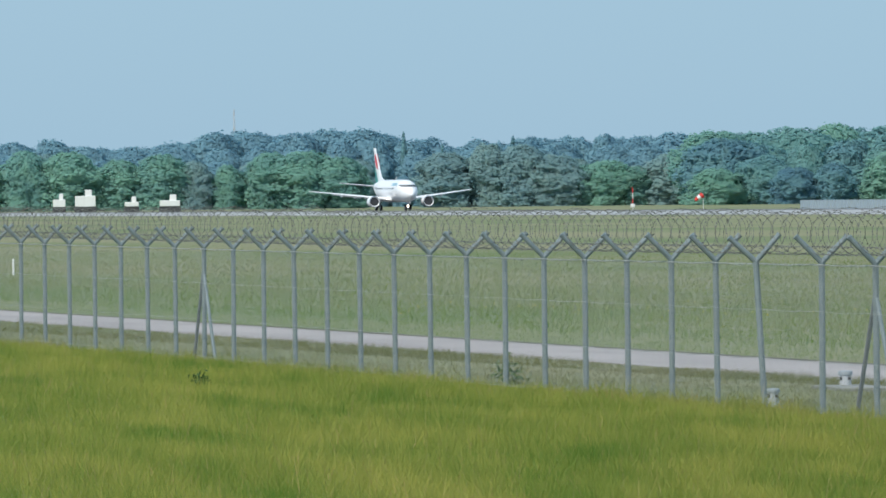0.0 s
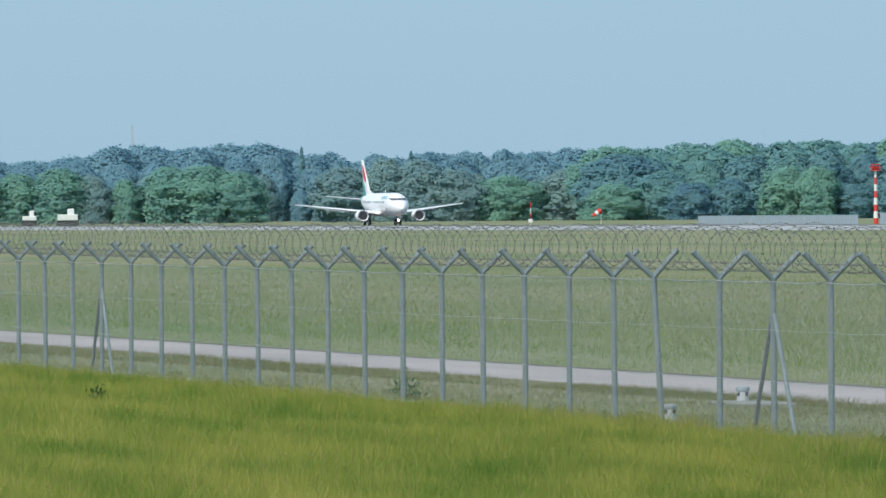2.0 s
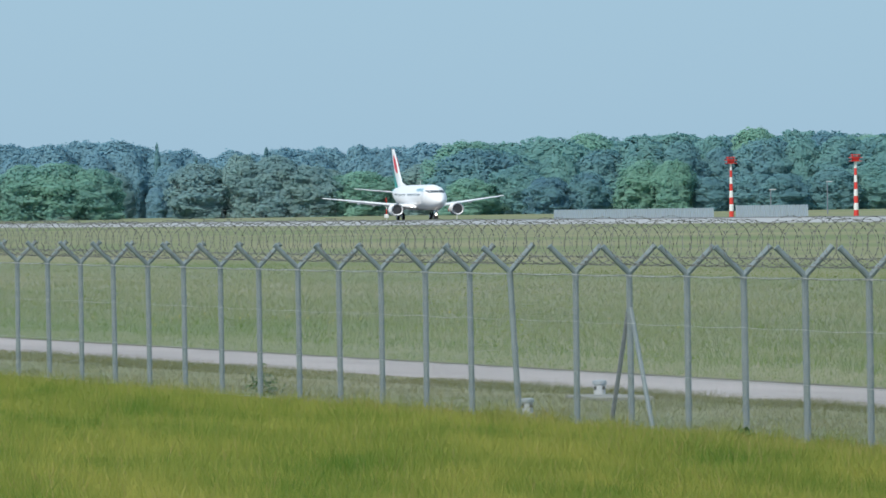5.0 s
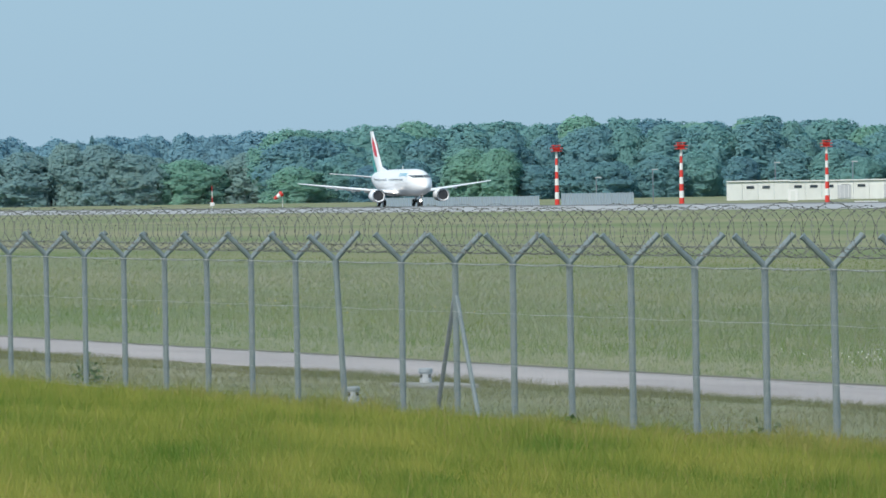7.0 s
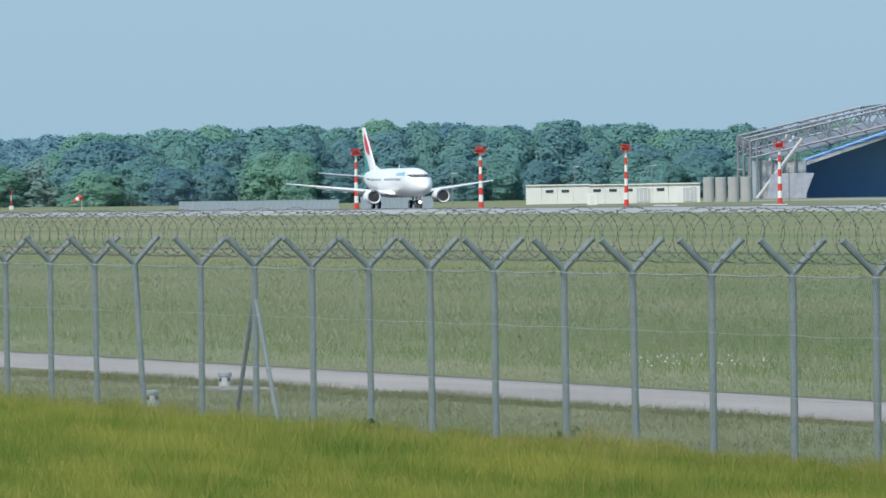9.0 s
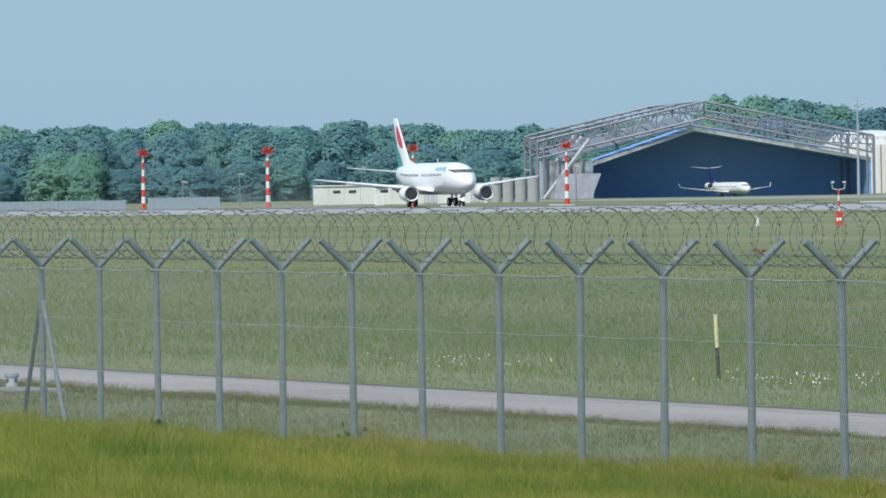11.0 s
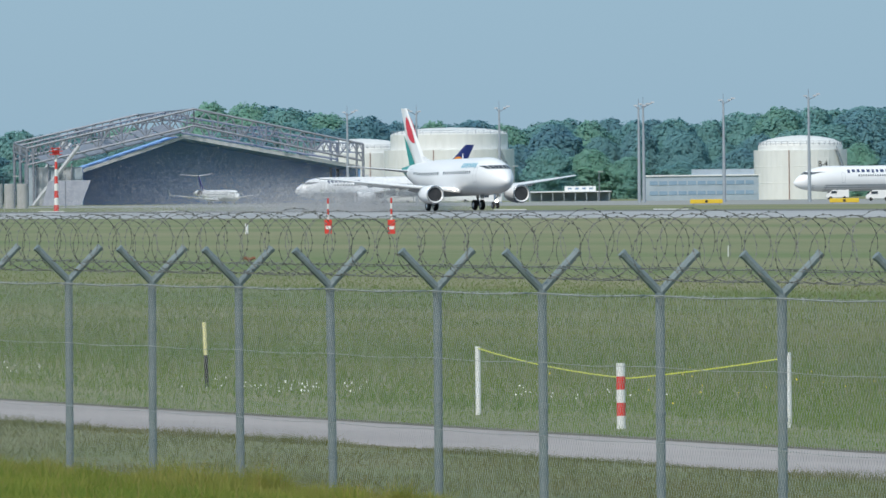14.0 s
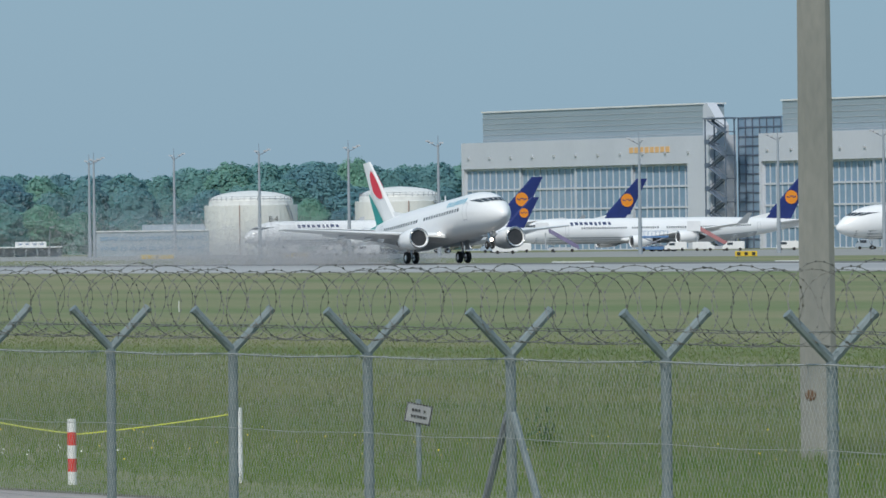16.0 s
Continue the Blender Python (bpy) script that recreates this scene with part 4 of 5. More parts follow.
def tank(x, y, r, h, shoulder, dome, label, sign=""):
    t = thing("storage_tank", facing(x, y, ground_z(x)), label, "tank", "fuel tanks")
    bm = bmesh.new()
    lathe(bm, [(r, -0.3), (r, h * 0.33), (r + 0.04, h * 0.335), (r + 0.04, h * 0.345), (r, h * 0.35), (r, h * 0.66), (r + 0.04, h * 0.665), (r + 0.04, h * 0.675), (r, h * 0.68), (r, h), (r * 0.99, h + 0.05)], seg=48)
    shell = part("shell", bm, TANKWHITE, t, smooth=False)
    r2 = r * 0.905
    bm = bmesh.new()
    if shoulder:
        lathe(bm, [(r2, h - 0.2), (r2, h + shoulder), (r2 * 0.99, h + shoulder + 0.1)], seg=48)
        part("upper_shell", bm, TANKWHITE, t)
        bm = bmesh.new()
    lathe(bm, [(r2 * 0.99, h + shoulder)] + [(r2 * 0.99 * math.cos(a * math.pi / 14), h + shoulder + dome * math.sin(a * math.pi / 14)) for a in range(1, 7)] + [(0.3, h + shoulder + dome * 1.02)], seg=48)
    roof = part("dome", bm, TANKWHITE, t)
    bm = bmesh.new()
    for k in range(40):
        a = 2 * math.pi * k / 40
        p = Vector((r2 * 0.985 * math.cos(a), r2 * 0.985 * math.sin(a), h + shoulder))
        q = Vector((r2 * 0.985 * math.cos(a + math.pi / 20), r2 * 0.985 * math.sin(a + math.pi / 20), h + shoulder))
        rod(bm, p, p + Vector((0, 0, 1.1)), 0.05, seg=4)
        rod(bm, p + Vector((0, 0, 1.1)), q + Vector((0, 0, 1.1)), 0.04, seg=4, caps=False)
        rod(bm, p + Vector((0, 0, 0.55)), q + Vector((0, 0, 0.55)), 0.03, seg=4, caps=False)
        rod(bm, p + Vector((0, 0, 0.1)), Vector((0, 0, h + shoulder + dome + 0.05)), 0.05, seg=4, caps=False)
    part("railing", bm, STEEL, roof)
    bm = bmesh.new()
    n = 26
    for k in range(n):
        a = radians(318 + 34 * k / n)
        p = Vector(((r + 0.5) * math.cos(a), (r + 0.5) * math.sin(a), h * (1 - k / n)))
        box(bm, p, (0.9, 0.6, 0.10), math.degrees(a))
        rod(bm, p, p + Vector((0, 0, 1.1)), 0.04, seg=4)
    part("spiral_stair", bm, STEEL, t)
    for a in (256, 281):
        bm = bmesh.new()
        q = radians(a)
        rod(bm, ((r + 0.2) * math.cos(q), (r + 0.2) * math.sin(q), 0), ((r + 0.2) * math.cos(q), (r + 0.2) * math.sin(q), h), 0.13, seg=6)
        part("pipe", bm, PIPE, shell)
    if sign:
        bm = bmesh.new()
        a = radians(298)
        c = Vector(((r + 0.12) * math.cos(a), (r + 0.12) * math.sin(a), h * 0.72))
        box(bm, c, (3.6, 0.1, 3.2), 298 - 270)
        plate = part("sign_plate", bm, WHITE, t)
        cu = bpy.data.curves.new("lettering", "FONT")
        cu.body, cu.size, cu.align_x, cu.extrude = sign, 2.0, "CENTER", 0.02
        cu.materials.append(BLACK)
        tx = new("lettering", cu)
        tx.parent = plate
        tx.matrix_basis = Matrix.Translation(c + Vector((0.1 * math.cos(a), 0.1 * math.sin(a), -0.7))) @ Matrix.Rotation(radians(28), 4, "Z") @ Matrix.Rotation(math.pi / 2, 4, "X")
        dg = bpy.context.evaluated_depsgraph_get()
        me = bpy.data.meshes.new_from_object(tx.evaluated_get(dg))
        mm = tx.matrix_basis.copy()
        bpy.data.objects.remove(tx)
        ob = new("lettering", me)
        ob.parent, ob.matrix_basis = plate, mm


def truss(bm, a, b, depth, bays, r=0.32):
    """A lattice girder from a to b hanging down by depth, with posts and diagonals."""
    a, b = Vector(a), Vector(b)
    dn = Vector((0, 0, -depth))
    rod(bm, a, b, r, seg=6)
    rod(bm, a + dn, b + dn, r, seg=6)
    for i in range(bays + 1):
        p, q = a.lerp(b, i / bays), a.lerp(b, min(1, (i + 0.5) / bays))
        rod(bm, p, p + dn, r * 0.6, seg=5)
        if i < bays:
            n = a.lerp(b, (i + 1) / bays)
            rod(bm, p + dn, q, r * 0.55, seg=5)
            rod(bm, q, n + dn, r * 0.55, seg=5)


def noise_shelter():
    """Open-fronted engine run-up shelter: a dark lined hall hung under three lattice portals."""
    d, az = 2400, 19.02
    x, y = d * math.sin(radians(az)), d * math.cos(radians(az))
    s = thing("noise_shelter", facing(x, y, ground_z(x) - 0.35), "huge open-fronted noise shelter with dark lining and outside roof girders", "hangar")
    eave, ridge = 8.6, 16.8
    xl, xr, xp = -27.8, 41.4, -2.4
    # outer girders
    for k, (yy, pl, pp, pr, zl, zp, zrr) in enumerate(((-6, -41.7, 0.0, 42.0, 14.8, 24.1, 14.9), (26, -44.0, -8.0, 36.0, 15.6, 23.5, 15.4), (56, -46.0, -14.3, 28.0, 16.4, 23.3, 16.0))):
        bm = bmesh.new()
        truss(bm, (pl, yy, zl), (pp, yy, zp), 4.2, 7)
        part("roof_girder", bm, STEEL, s)
        bm = bmesh.new()
        truss(bm, (pp, yy, zp), (pr, yy, zrr), 4.2, 7)
        part("roof_girder", bm, STEEL, s)
        for px, pz, raked in ((pl, zl, 5.5), (pr, zrr, -4.0)):
            bm = bmesh.new()
            rod(bm, (px, yy, -0.5), (px, yy, pz), 0.35, seg=6)
            rod(bm, (px + 1.6 * (1 if raked > 0 else -1), yy, -0.5), (px + 1.6 * (1 if raked > 0 else -1), yy, pz), 0.30, seg=6)
            part("portal_post", bm, STEEL, s)
        bm = bmesh.new()
        rod(bm, (pl + 1.5, yy, 0.5), (pl + 13, yy, zl + 0.4), 0.55, seg=6)
        part("raking_strut", bm, BELLY, s)
    bm = bmesh.new()
    for (a, b) in (((0.0, -6, 24.1), (-14.3, 56, 23.3)), ((-41.7, -6, 14.8), (-46, 56, 16.4)), ((42.0, -6, 14.9), (28, 56, 16.0)), ((-21, -6, 19.4), (-30, 56, 19.8)), ((21, -6, 19.5), (7, 56, 19.7))):
        truss(bm, a, b, 2.2, 9, 0.2)
    part("tie_girder", bm, STEEL, s)
    # hall: roof slabs, side walls, back wall, all with thickness
    back = 26
    shift = -4.5

    def slab(pts, thick, material, nm, label=""):
        bm = bmesh.new()
        n = (Vector(pts[1]) - Vector(pts[0])).cross(Vector(pts[3]) - Vector(pts[0])).normalized() * thick
        loft(bm, [[Vector(p) for p in pts], [Vector(p) + n for p in pts]])
        return part(nm, bm, material, s, label)

    slab([(xl, 0, eave), (xp, 0, ridge), (xp + shift, back, ridge), (xl + shift, back, eave)], 0.5, HAZED_LINING, "roof_slope")
    slab([(xp, 0, ridge), (xr, 0, eave), (xr + shift, back, eave), (xp + shift, back, ridge)], 0.5, HAZED_LINING, "roof_slope")
    slab([(xl, 0, -0.5), (xl, 0, eave), (xl + shift, back, eave), (xl + shift, back, -0.5)], 0.5, HAZED_LINING, "side_wall")
    slab([(xr, 0, -0.5), (xr, 0, eave), (xr + shift, back, eave), (xr + shift, back, -0.5)], 0.5, HAZED_LINING, "side_wall")
    bm = bmesh.new()
    loft(bm, [[Vector(p) + Vector((shift, back + o, 0)) for p in ((xl, 0, -0.5), (xr, 0, -0.5), (xr, 0, eave), (xp, 0, ridge), (xl, 0, eave))] for o in (0, 0.6)])
    part("back_wall", bm, HAZED_LINING, s)
    # pale fascia along the mouth
    bm = bmesh.new()
    for a, b in (((xl, -0.4, eave), (xp, -0.4, ridge)), ((xp, -0.4, ridge), (xr, -0.4, eave))):
        a, b = Vector(a), Vector(b)
        loft(bm, [[p, p + Vector((0, 0.5, 0)), p + Vector((0, 0.5, 0.9)), p + Vector((0, 0, 0.9))] for p in (a, b)])
    part("mouth_fascia", bm, BELLY, s)
    # left wing of light sheets with dark posts, and pale roof panels over it
    for i in range(5):
        bm = bmesh.new()
        x0 = xl - 14.5 + i * 2.9
        box(bm, (x0 + 1.4, -1.0 + i * 0.2, 5.2), (2.6, 0.3, 9.6))
        part("sheet", bm, BELLY if i % 2 else BLUEGREY, s)
        bm = bmesh.new()
        box(bm, (x0, -1.3, 5.4), (0.35, 0.5, 11.0))
        part("wall_post", bm, STEEL, s)
    for i in range(7):
        bm = bmesh.new()
        f0, f1 = i / 7, (i + 0.86) / 7
        a, b = Vector((xl - 8, -2, eave + 1.6)).lerp(Vector((xp, -2, ridge + 1.5)), f0), Vector((xl - 8, -2, eave + 1.6)).lerp(Vector((xp, -2, ridge + 1.5)), f1)
        loft(bm, [[p, p + Vector((-4, 16, 2.2)), p + Vector((-4, 16, 2.5)), p + Vector((0, 0, 0.3))] for p in (a, b)])
        part("roof_panel", bm, STEEL, s)
    # lattice crown rail on the far side of the mouth
    bm = bmesh.new()
    for i in range(24):
        p = Vector((26 + i * 0.62, -2, 13.2 - i * 0.12))
        rod(bm, p, p + Vector((0, 0, 1.4)), 0.09, seg=4)
    part("grille", bm, WHITE, s)
    g = thing("blast_screen", facing(x - 41.5, y - 22, ground_z(x - 40)), "slanted blue-grey steel blast screen", "screen")
    bm = bmesh.new()
    loft(bm, [[Vector((-5.5, 0, 0)), Vector((4.0, 0, 0)), Vector((4.0, 0.6, 0)), Vector((-5.5, 0.6, 0))], [Vector((-4.0, 2, 6.2)), Vector((6.5, 2, 6.2)), Vector((6.5, 2.4, 6.2)), Vector((-4.0, 2.4, 6.2))]])
    part("plate", bm, STEEL, g)


def blast_fence():
    for y0, y1, up in ((1580, 1688, 1.15), (1522, 1566, 1.5)):
        f = thing("blast_fence", pose(0, 0, 0), "low blue-grey slatted steel blast fence", "fence", "blast fences")
        n = int((y1 - y0) / 1.5)
        me = None
        for i in range(n):
            yy = y0 + (y1 - y0) * (i + 0.5) / n
            if me is None:
                bm = bmesh.new()
                box(bm, (0, 0, 0.6), (0.12, 1.36, 2.1))
                box(bm, (-0.12, -0.6, 0.6), (0.15, 0.12, 2.1))
                me = part("panel", bm, BLUEGREY, f).data
                ob = f.children[0]
            else:
                ob = new("panel", me)
                ob.parent = f
            ob.location = (440, yy, ground_z(440) + up - 1.15)


def big_hangar(x, y, w, label, stair):
    h = thing("maintenance_hangar", pose(x, y, ground_z(x) - 0.6, 0, 0, -90), label, "hangar", "maintenance hangars")
    z1, z2, z3 = 22.8, 29.9, 38.0
    # front wall: pale frame round glazed doors
    bm = bmesh.new()
    box(bm, (w / 2, 3.75, (z1 + z2) / 2), (w, 7.5, z2 - z1))
    upper = part("fascia", bm, FACADE, h)
    for i in range(int(w / 14)):
        bm = bmesh.new()
        box(bm, (5 + i * 14, -0.2, z2 - 4.2), (1.0, 0.4, 0.6))
        part("vent", bm, BELLY, upper)
    bm = bmesh.new()
    box(bm, (w + 0.2 - 7, 3.75, z1 / 2), (14, 7.5, z1))
    part("wall", bm, FACADE, h)
    bm = bmesh.new()
    box(bm, (0.6, 6, z1 / 2), (1.2, 12, z1))
    part("end_pier", bm, FACADE, h)
    nd = round(w / 38)
    dw = (w - 15.2) / nd
    for k in range(nd):
        d0 = 1.2 + k * dw
        bm = bmesh.new()
        box(bm, (d0 + dw / 2, 1.2 + 0.5 * (k % 2), z1 / 2), (dw - 0.05, 0.3, z1))
        door = part("sliding_door", bm, PANE, h, "glazed steel sliding door")
        bm = bmesh.new()
        cols = 9
        for c in range(cols + 1):
            box(bm, (d0 + dw * c / cols, 0.95 + 0.5 * (k % 2), z1 / 2), (0.28 if c not in (0, cols) else 1.0, 0.3, z1))
        for r in range(5):
            box(bm, (d0 + dw / 2, 0.93 + 0.5 * (k % 2), 0.6 + r * (z1 - 0.9) / 4), (dw, 0.3, 0.5))
        part("door_frame", bm, FACADE, door)
    # set-back grey upper storey with a sloped pale end
    bm = bmesh.new()
    box(bm, (8 + (w - 18) / 2, 6, (z2 + z3) / 2), (w - 18, 6, z3 - z2))
    part("roof_storey", bm, CLAD, h)
    bm = bmesh.new()
    for k in range(6):
        box(bm, (8 + (w - 18) / 2, 2.96, z2 + 0.6 + k * (z3 - z2 - 0.8) / 5), (w - 18, 0.1, 0.12))
    part("cladding_joint", bm, BELLY, h)
    bm = bmesh.new()
    x0 = w - 10
    loft(bm, [[Vector((x0, yy, z2)), Vector((x0 + 10, yy, z2)), Vector((x0 + 10, yy, z2 + 2.5)), Vector((x0 + 2.5, yy, z3 + 0.3)), Vector((x0, yy, z3 + 0.3))] for yy in (2.9, 5.5)])
    part("roof_end", bm, FACADE, h)
    bm = bmesh.new()
    box(bm, (8 + (w - 18) / 2, 6, z3 + 0.2), (w - 17, 6.6, 0.4))
    part("parapet", bm, WHITE, h)
    if stair:
        # zigzag stair tower of dark steel, then the glazed shaft behind it
        x1, blue = w + 1.5, mat("dark_blue_steelwork", (0.10, 0.14, 0.20), (0.16, 0.20, 0.27), 0.8, 0.6, 0.2)
        bm = bmesh.new()
        for xx in (x1, x1 + 12):
            for yy in (-2.0, 0.6):
                rod(bm, (xx, yy, 0), (xx, yy, 34.0), 0.22, seg=5)
        for k in range(11):
            z = 0.6 + k * 3.0
            box(bm, (x1 + (1.0 if k % 2 else 11.0), -0.7, z), (3.0, 2.8, 0.25))
            box(bm, (x1 + (1.0 if k % 2 else 11.0), -2.05, z + 0.6), (3.0, 0.08, 1.1))
            a, b = (x1 + 1.5, x1 + 10.5) if k % 2 else (x1 + 10.5, x1 + 1.5)
            for yy in (-1.9, -0.9):
                rod(bm, (a, yy, z), (b, yy, z + 3.0), 0.30, seg=4)
                rod(bm, (a, yy, z + 1.1), (b, yy, z + 4.1), 0.10, seg=4)
        box(bm, (x1 + 6, -0.7, 34.1), (13.5, 3.4, 0.4))
        part("stair_tower", bm, blue, h, "dark blue steel stair tower")
        bm = bmesh.new()
        box(bm, (w + 13.2, 13, 17.2), (25.6, 10, 34.4))
        link = part("glazed_link", bm, PANE, h, "blue glazed stair shaft")
        bm = bmesh.new()
        for k in range(15):
            box(bm, (w + 13.2, 7.9, 0.6 + k * 2.4), (25.8, 0.2, 0.32))
        for k in range(7):
            box(bm, (w + 0.6 + k * 4.2, 7.88, 17.2), (0.45, 0.2, 34.4))
        part("link_frame", bm, blue, link)
        bm = bmesh.new()
        for k in range(8):
            box(bm, (w - 48 + k * 3.2, -0.05, z2 - 3.3), (2.3, 0.1, 1.5))
        part("lettering_bar", bm, mat("faded_orange_lettering", (0.80, 0.48, 0.20), (0.72, 0.45, 0.22), 1.0, 0.6), upper, "faded orange lettering bars")


def office_block():
    x, y = 864, 2131
    o = thing("office_block", facing(x, y, ground_z(x)), "low grey office block with ribbon windows", "building")
    bm = bmesh.new()
    box(bm, (-1, 6, 2.5), (27, 12, 6.6))
    box(bm, (4, 5, 6.6), (15, 8, 1.6))
    part("wall", bm, BLUEGREY, o)
    for z in (1.8, 4.2):
        for i in range(11):
            bm = bmesh.new()
            box(bm, (-12.6 + i * 2.3, -0.05, z), (1.9, 0.12, 0.9))
            part("window", bm, PANE, o)
    bm = bmesh.new()
    box(bm, (-1, 6, 5.95), (27.6, 12.6, 0.3))
    part("roof_edge", bm, WINGGREY, o)


def low_shed(x, y):
    """An open shed: a thin flat roof on posts before a closed white cabin."""
    o = thing("low_shed", facing(x, y, ground_z(x)), "low flat-roofed open shed with a white cabin", "shed")
    bm = bmesh.new()
    box(bm, (0, 3, 2.25), (20, 6, 0.28), bevel=0.04)
    part("roof", bm, WINGGREY, o)
    for k in range(8):
        bm = bmesh.new()
        rod(bm, (-9.5 + k * 2.7, 0.3, -0.2), (-9.5 + k * 2.7, 0.3, 2.15), 0.12, seg=6)
        part("post", bm, MASTGREY, o)
    bm = bmesh.new()
    box(bm, (0, 5.9, 1.0), (19.6, 0.2, 2.2))
    part("back_wall", bm, BLUEGREY, o)
    bm = bmesh.new()
    box(bm, (2.5, 4.0, 2.95), (7.5, 3.0, 1.2), bevel=0.05)
    cabin = part("cabin", bm, WHITE, o)
    for k in range(4):
        bm = bmesh.new()
        box(bm, (0.0 + k * 1.7, 2.47, 3.0), (0.9, 0.06, 0.4))
        part("window", bm, PANE, cabin)


def van(x, y, kind, m_body, turn=0.0, big=1.0):
    v = thing("service_van", facing(x, y, ground_z(x) + 0.02, turn), kind, "van", "apron vehicles")
    L, h, w = 5.0 * big, 2.1 * big, 1.9 * big
    bm = bmesh.new()
    loft(bm, [[Vector((a, yy, b)) for a, b in ((-L / 2, 0.4), (L / 2, 0.4), (L / 2, h), (-L / 2 + 1.3 * big, h), (-L / 2 + 0.5 * big, h * 0.62), (-L / 2, h * 0.55))] for yy in (0, w)])
    bmesh.ops.bevel(bm, geom=bm.edges[:], offset=0.08, segments=1, affect="EDGES")
    body = part("body", bm, m_body, v)
    bm = bmesh.new()
    box(bm, (-L / 2 + 1.7 * big, -0.02, h * 0.76), (1.3 * big, 0.05, h * 0.26))
    part("side_window", bm, GLASS, body)
    bm = bmesh.new()
    rod(bm, (-L / 2 + 0.62 * big, w / 2 - 0.8, h * 0.66), (-L / 2 + 0.62 * big, w / 2 + 0.8, h * 0.66), 0.32 * big, seg=6)
    part("windscreen", bm, GLASS, body)
    for xx in (-L * 0.3, L * 0.3):
        for yy in (0.02, w - 0.02):
            bm = bmesh.new()
            rod(bm, (xx, yy - 0.12, 0.34), (xx, yy + 0.12, 0.34), 0.36, seg=12)
            part("wheel", bm, TYRE, v)


def air_stairs(x, y, side, label):
    s = thing("passenger_stairs", facing(x, y, ground_z(x) + 0.02), label, "stairs", "mobile stairs")
    bm = bmesh.new()
    loft(bm, [[Vector((a, yy, b)) for a, b in ((4.2, 0.5), (-2.8, 4.6), (-2.8, 5.6), (4.2, 1.5))] for yy in (0, 0.15)])
    loft(bm, [[Vector((a, yy, b)) for a, b in ((4.2, 0.5), (-2.8, 4.6), (-2.8, 5.6), (4.2, 1.5))] for yy in (1.85, 2.0)])
    part("side_panel", bm, side, s)
    bm = bmesh.new()
    for k in range(20):
        box(bm, (4.2 - 7.0 * k / 20, 1.0, 0.5 + 4.1 * k / 20), (0.4, 1.7, 0.06))
    part("tread", bm, STEEL, s)
    bm = bmesh.new()
    box(bm, (-4.2, 1.0, 4.55), (3.0, 2.2, 0.12))
    box(bm, (-4.2, -0.05, 5.7), (3.0, 0.1, 2.2))
    part("landing", bm, WINGGREY, s)
    bm = bmesh.new()
    box(bm, (0.5, 1.0, 0.75), (6.5, 2.0, 0.7))
    rod(bm, (-3.4, 0.5, 0.9), (-3.4, 0.5, 4.5), 0.14, seg=6)
    rod(bm, (-3.4, 1.5, 0.9), (-3.4, 1.5, 4.5), 0.14, seg=6)
    part("chassis", bm, BELLY, s)
    for xx in (-1.8, 2.6):
        for yy in (0.1, 1.9):
            bm = bmesh.new()
            rod(bm, (xx, yy - 0.14, 0.38), (xx, yy + 0.14, 0.38), 0.38, seg=12)
            part("wheel", bm, TYRE, s)


def cargo_loader(x, y):
    c = thing("cargo_loader", facing(x, y, ground_z(x) + 0.02), "blue scissor cargo loader beside a parked jet", "loader")
    lift = mat("loader_blue", (0.07, 0.17, 0.36), (0.11, 0.22, 0.42), 0.8, 0.5)
    bm = bmesh.new()
    box(bm, (0, 1.2, 0.75), (7.0, 2.4, 0.7), bevel=0.06)
    part("chassis", bm, lift, c)
    bm = bmesh.new()
    box(bm, (0, 1.2, 3.3), (6.6, 2.6, 0.45), bevel=0.05)
    part("deck", bm, lift, c)
    for yy in (0.1, 2.3):
        for a, b in ((-2.6, 2.6), (2.6, -2.6)):
            bm = bmesh.new()
            rod(bm, (a, yy, 1.0), (b, yy, 3.2), 0.16, seg=6)
            part("scissor_arm", bm, STEEL, c)
    bm = bmesh.new()
    for k in range(8):
        rod(bm, (-3.2 + k * 0.9, 0.0, 3.5), (-3.2 + k * 0.9, 0.0, 4.6), 0.05, seg=4)
    rod(bm, (-3.2, 0.0, 4.6), (3.1, 0.0, 4.6), 0.05, seg=4)
    part("handrail", bm, lift, c)
    for xx in (-2.4, 2.4):
        for yy in (0.1, 2.3):
            bm = bmesh.new()
            rod(bm, (xx, yy - 0.15, 0.4), (xx, yy + 0.15, 0.4), 0.4, seg=12)
            part("wheel", bm, TYRE, c)


def taxi_sign(x, y, w, text=""):
    s = thing("taxiway_sign", facing(x, y, ground_z(x)), "low yellow taxiway sign with dark characters", "sign", "taxiway signs")
    bm = bmesh.new()
    box(bm, (0, 0, 0.62), (w, 0.25, 0.68), bevel=0.04)
    part("panel", bm, YELLOW, s)
    bm = bmesh.new()
    n = 3 if w < 4 else 1
    for k in range(n):
        box(bm, (-w / 2 + w * (k + 0.5) / n, -0.14, 0.62), (0.45, 0.03, 0.42))
    part("lettering_bar", bm, BLACK, s)
    for sx in (-1, 1):
        bm = bmesh.new()
        rod(bm, (sx * w * 0.4, 0, 0), (sx * w * 0.4, 0, 0.3), 0.06, seg=6)
        part("foot", bm, STEEL, s)


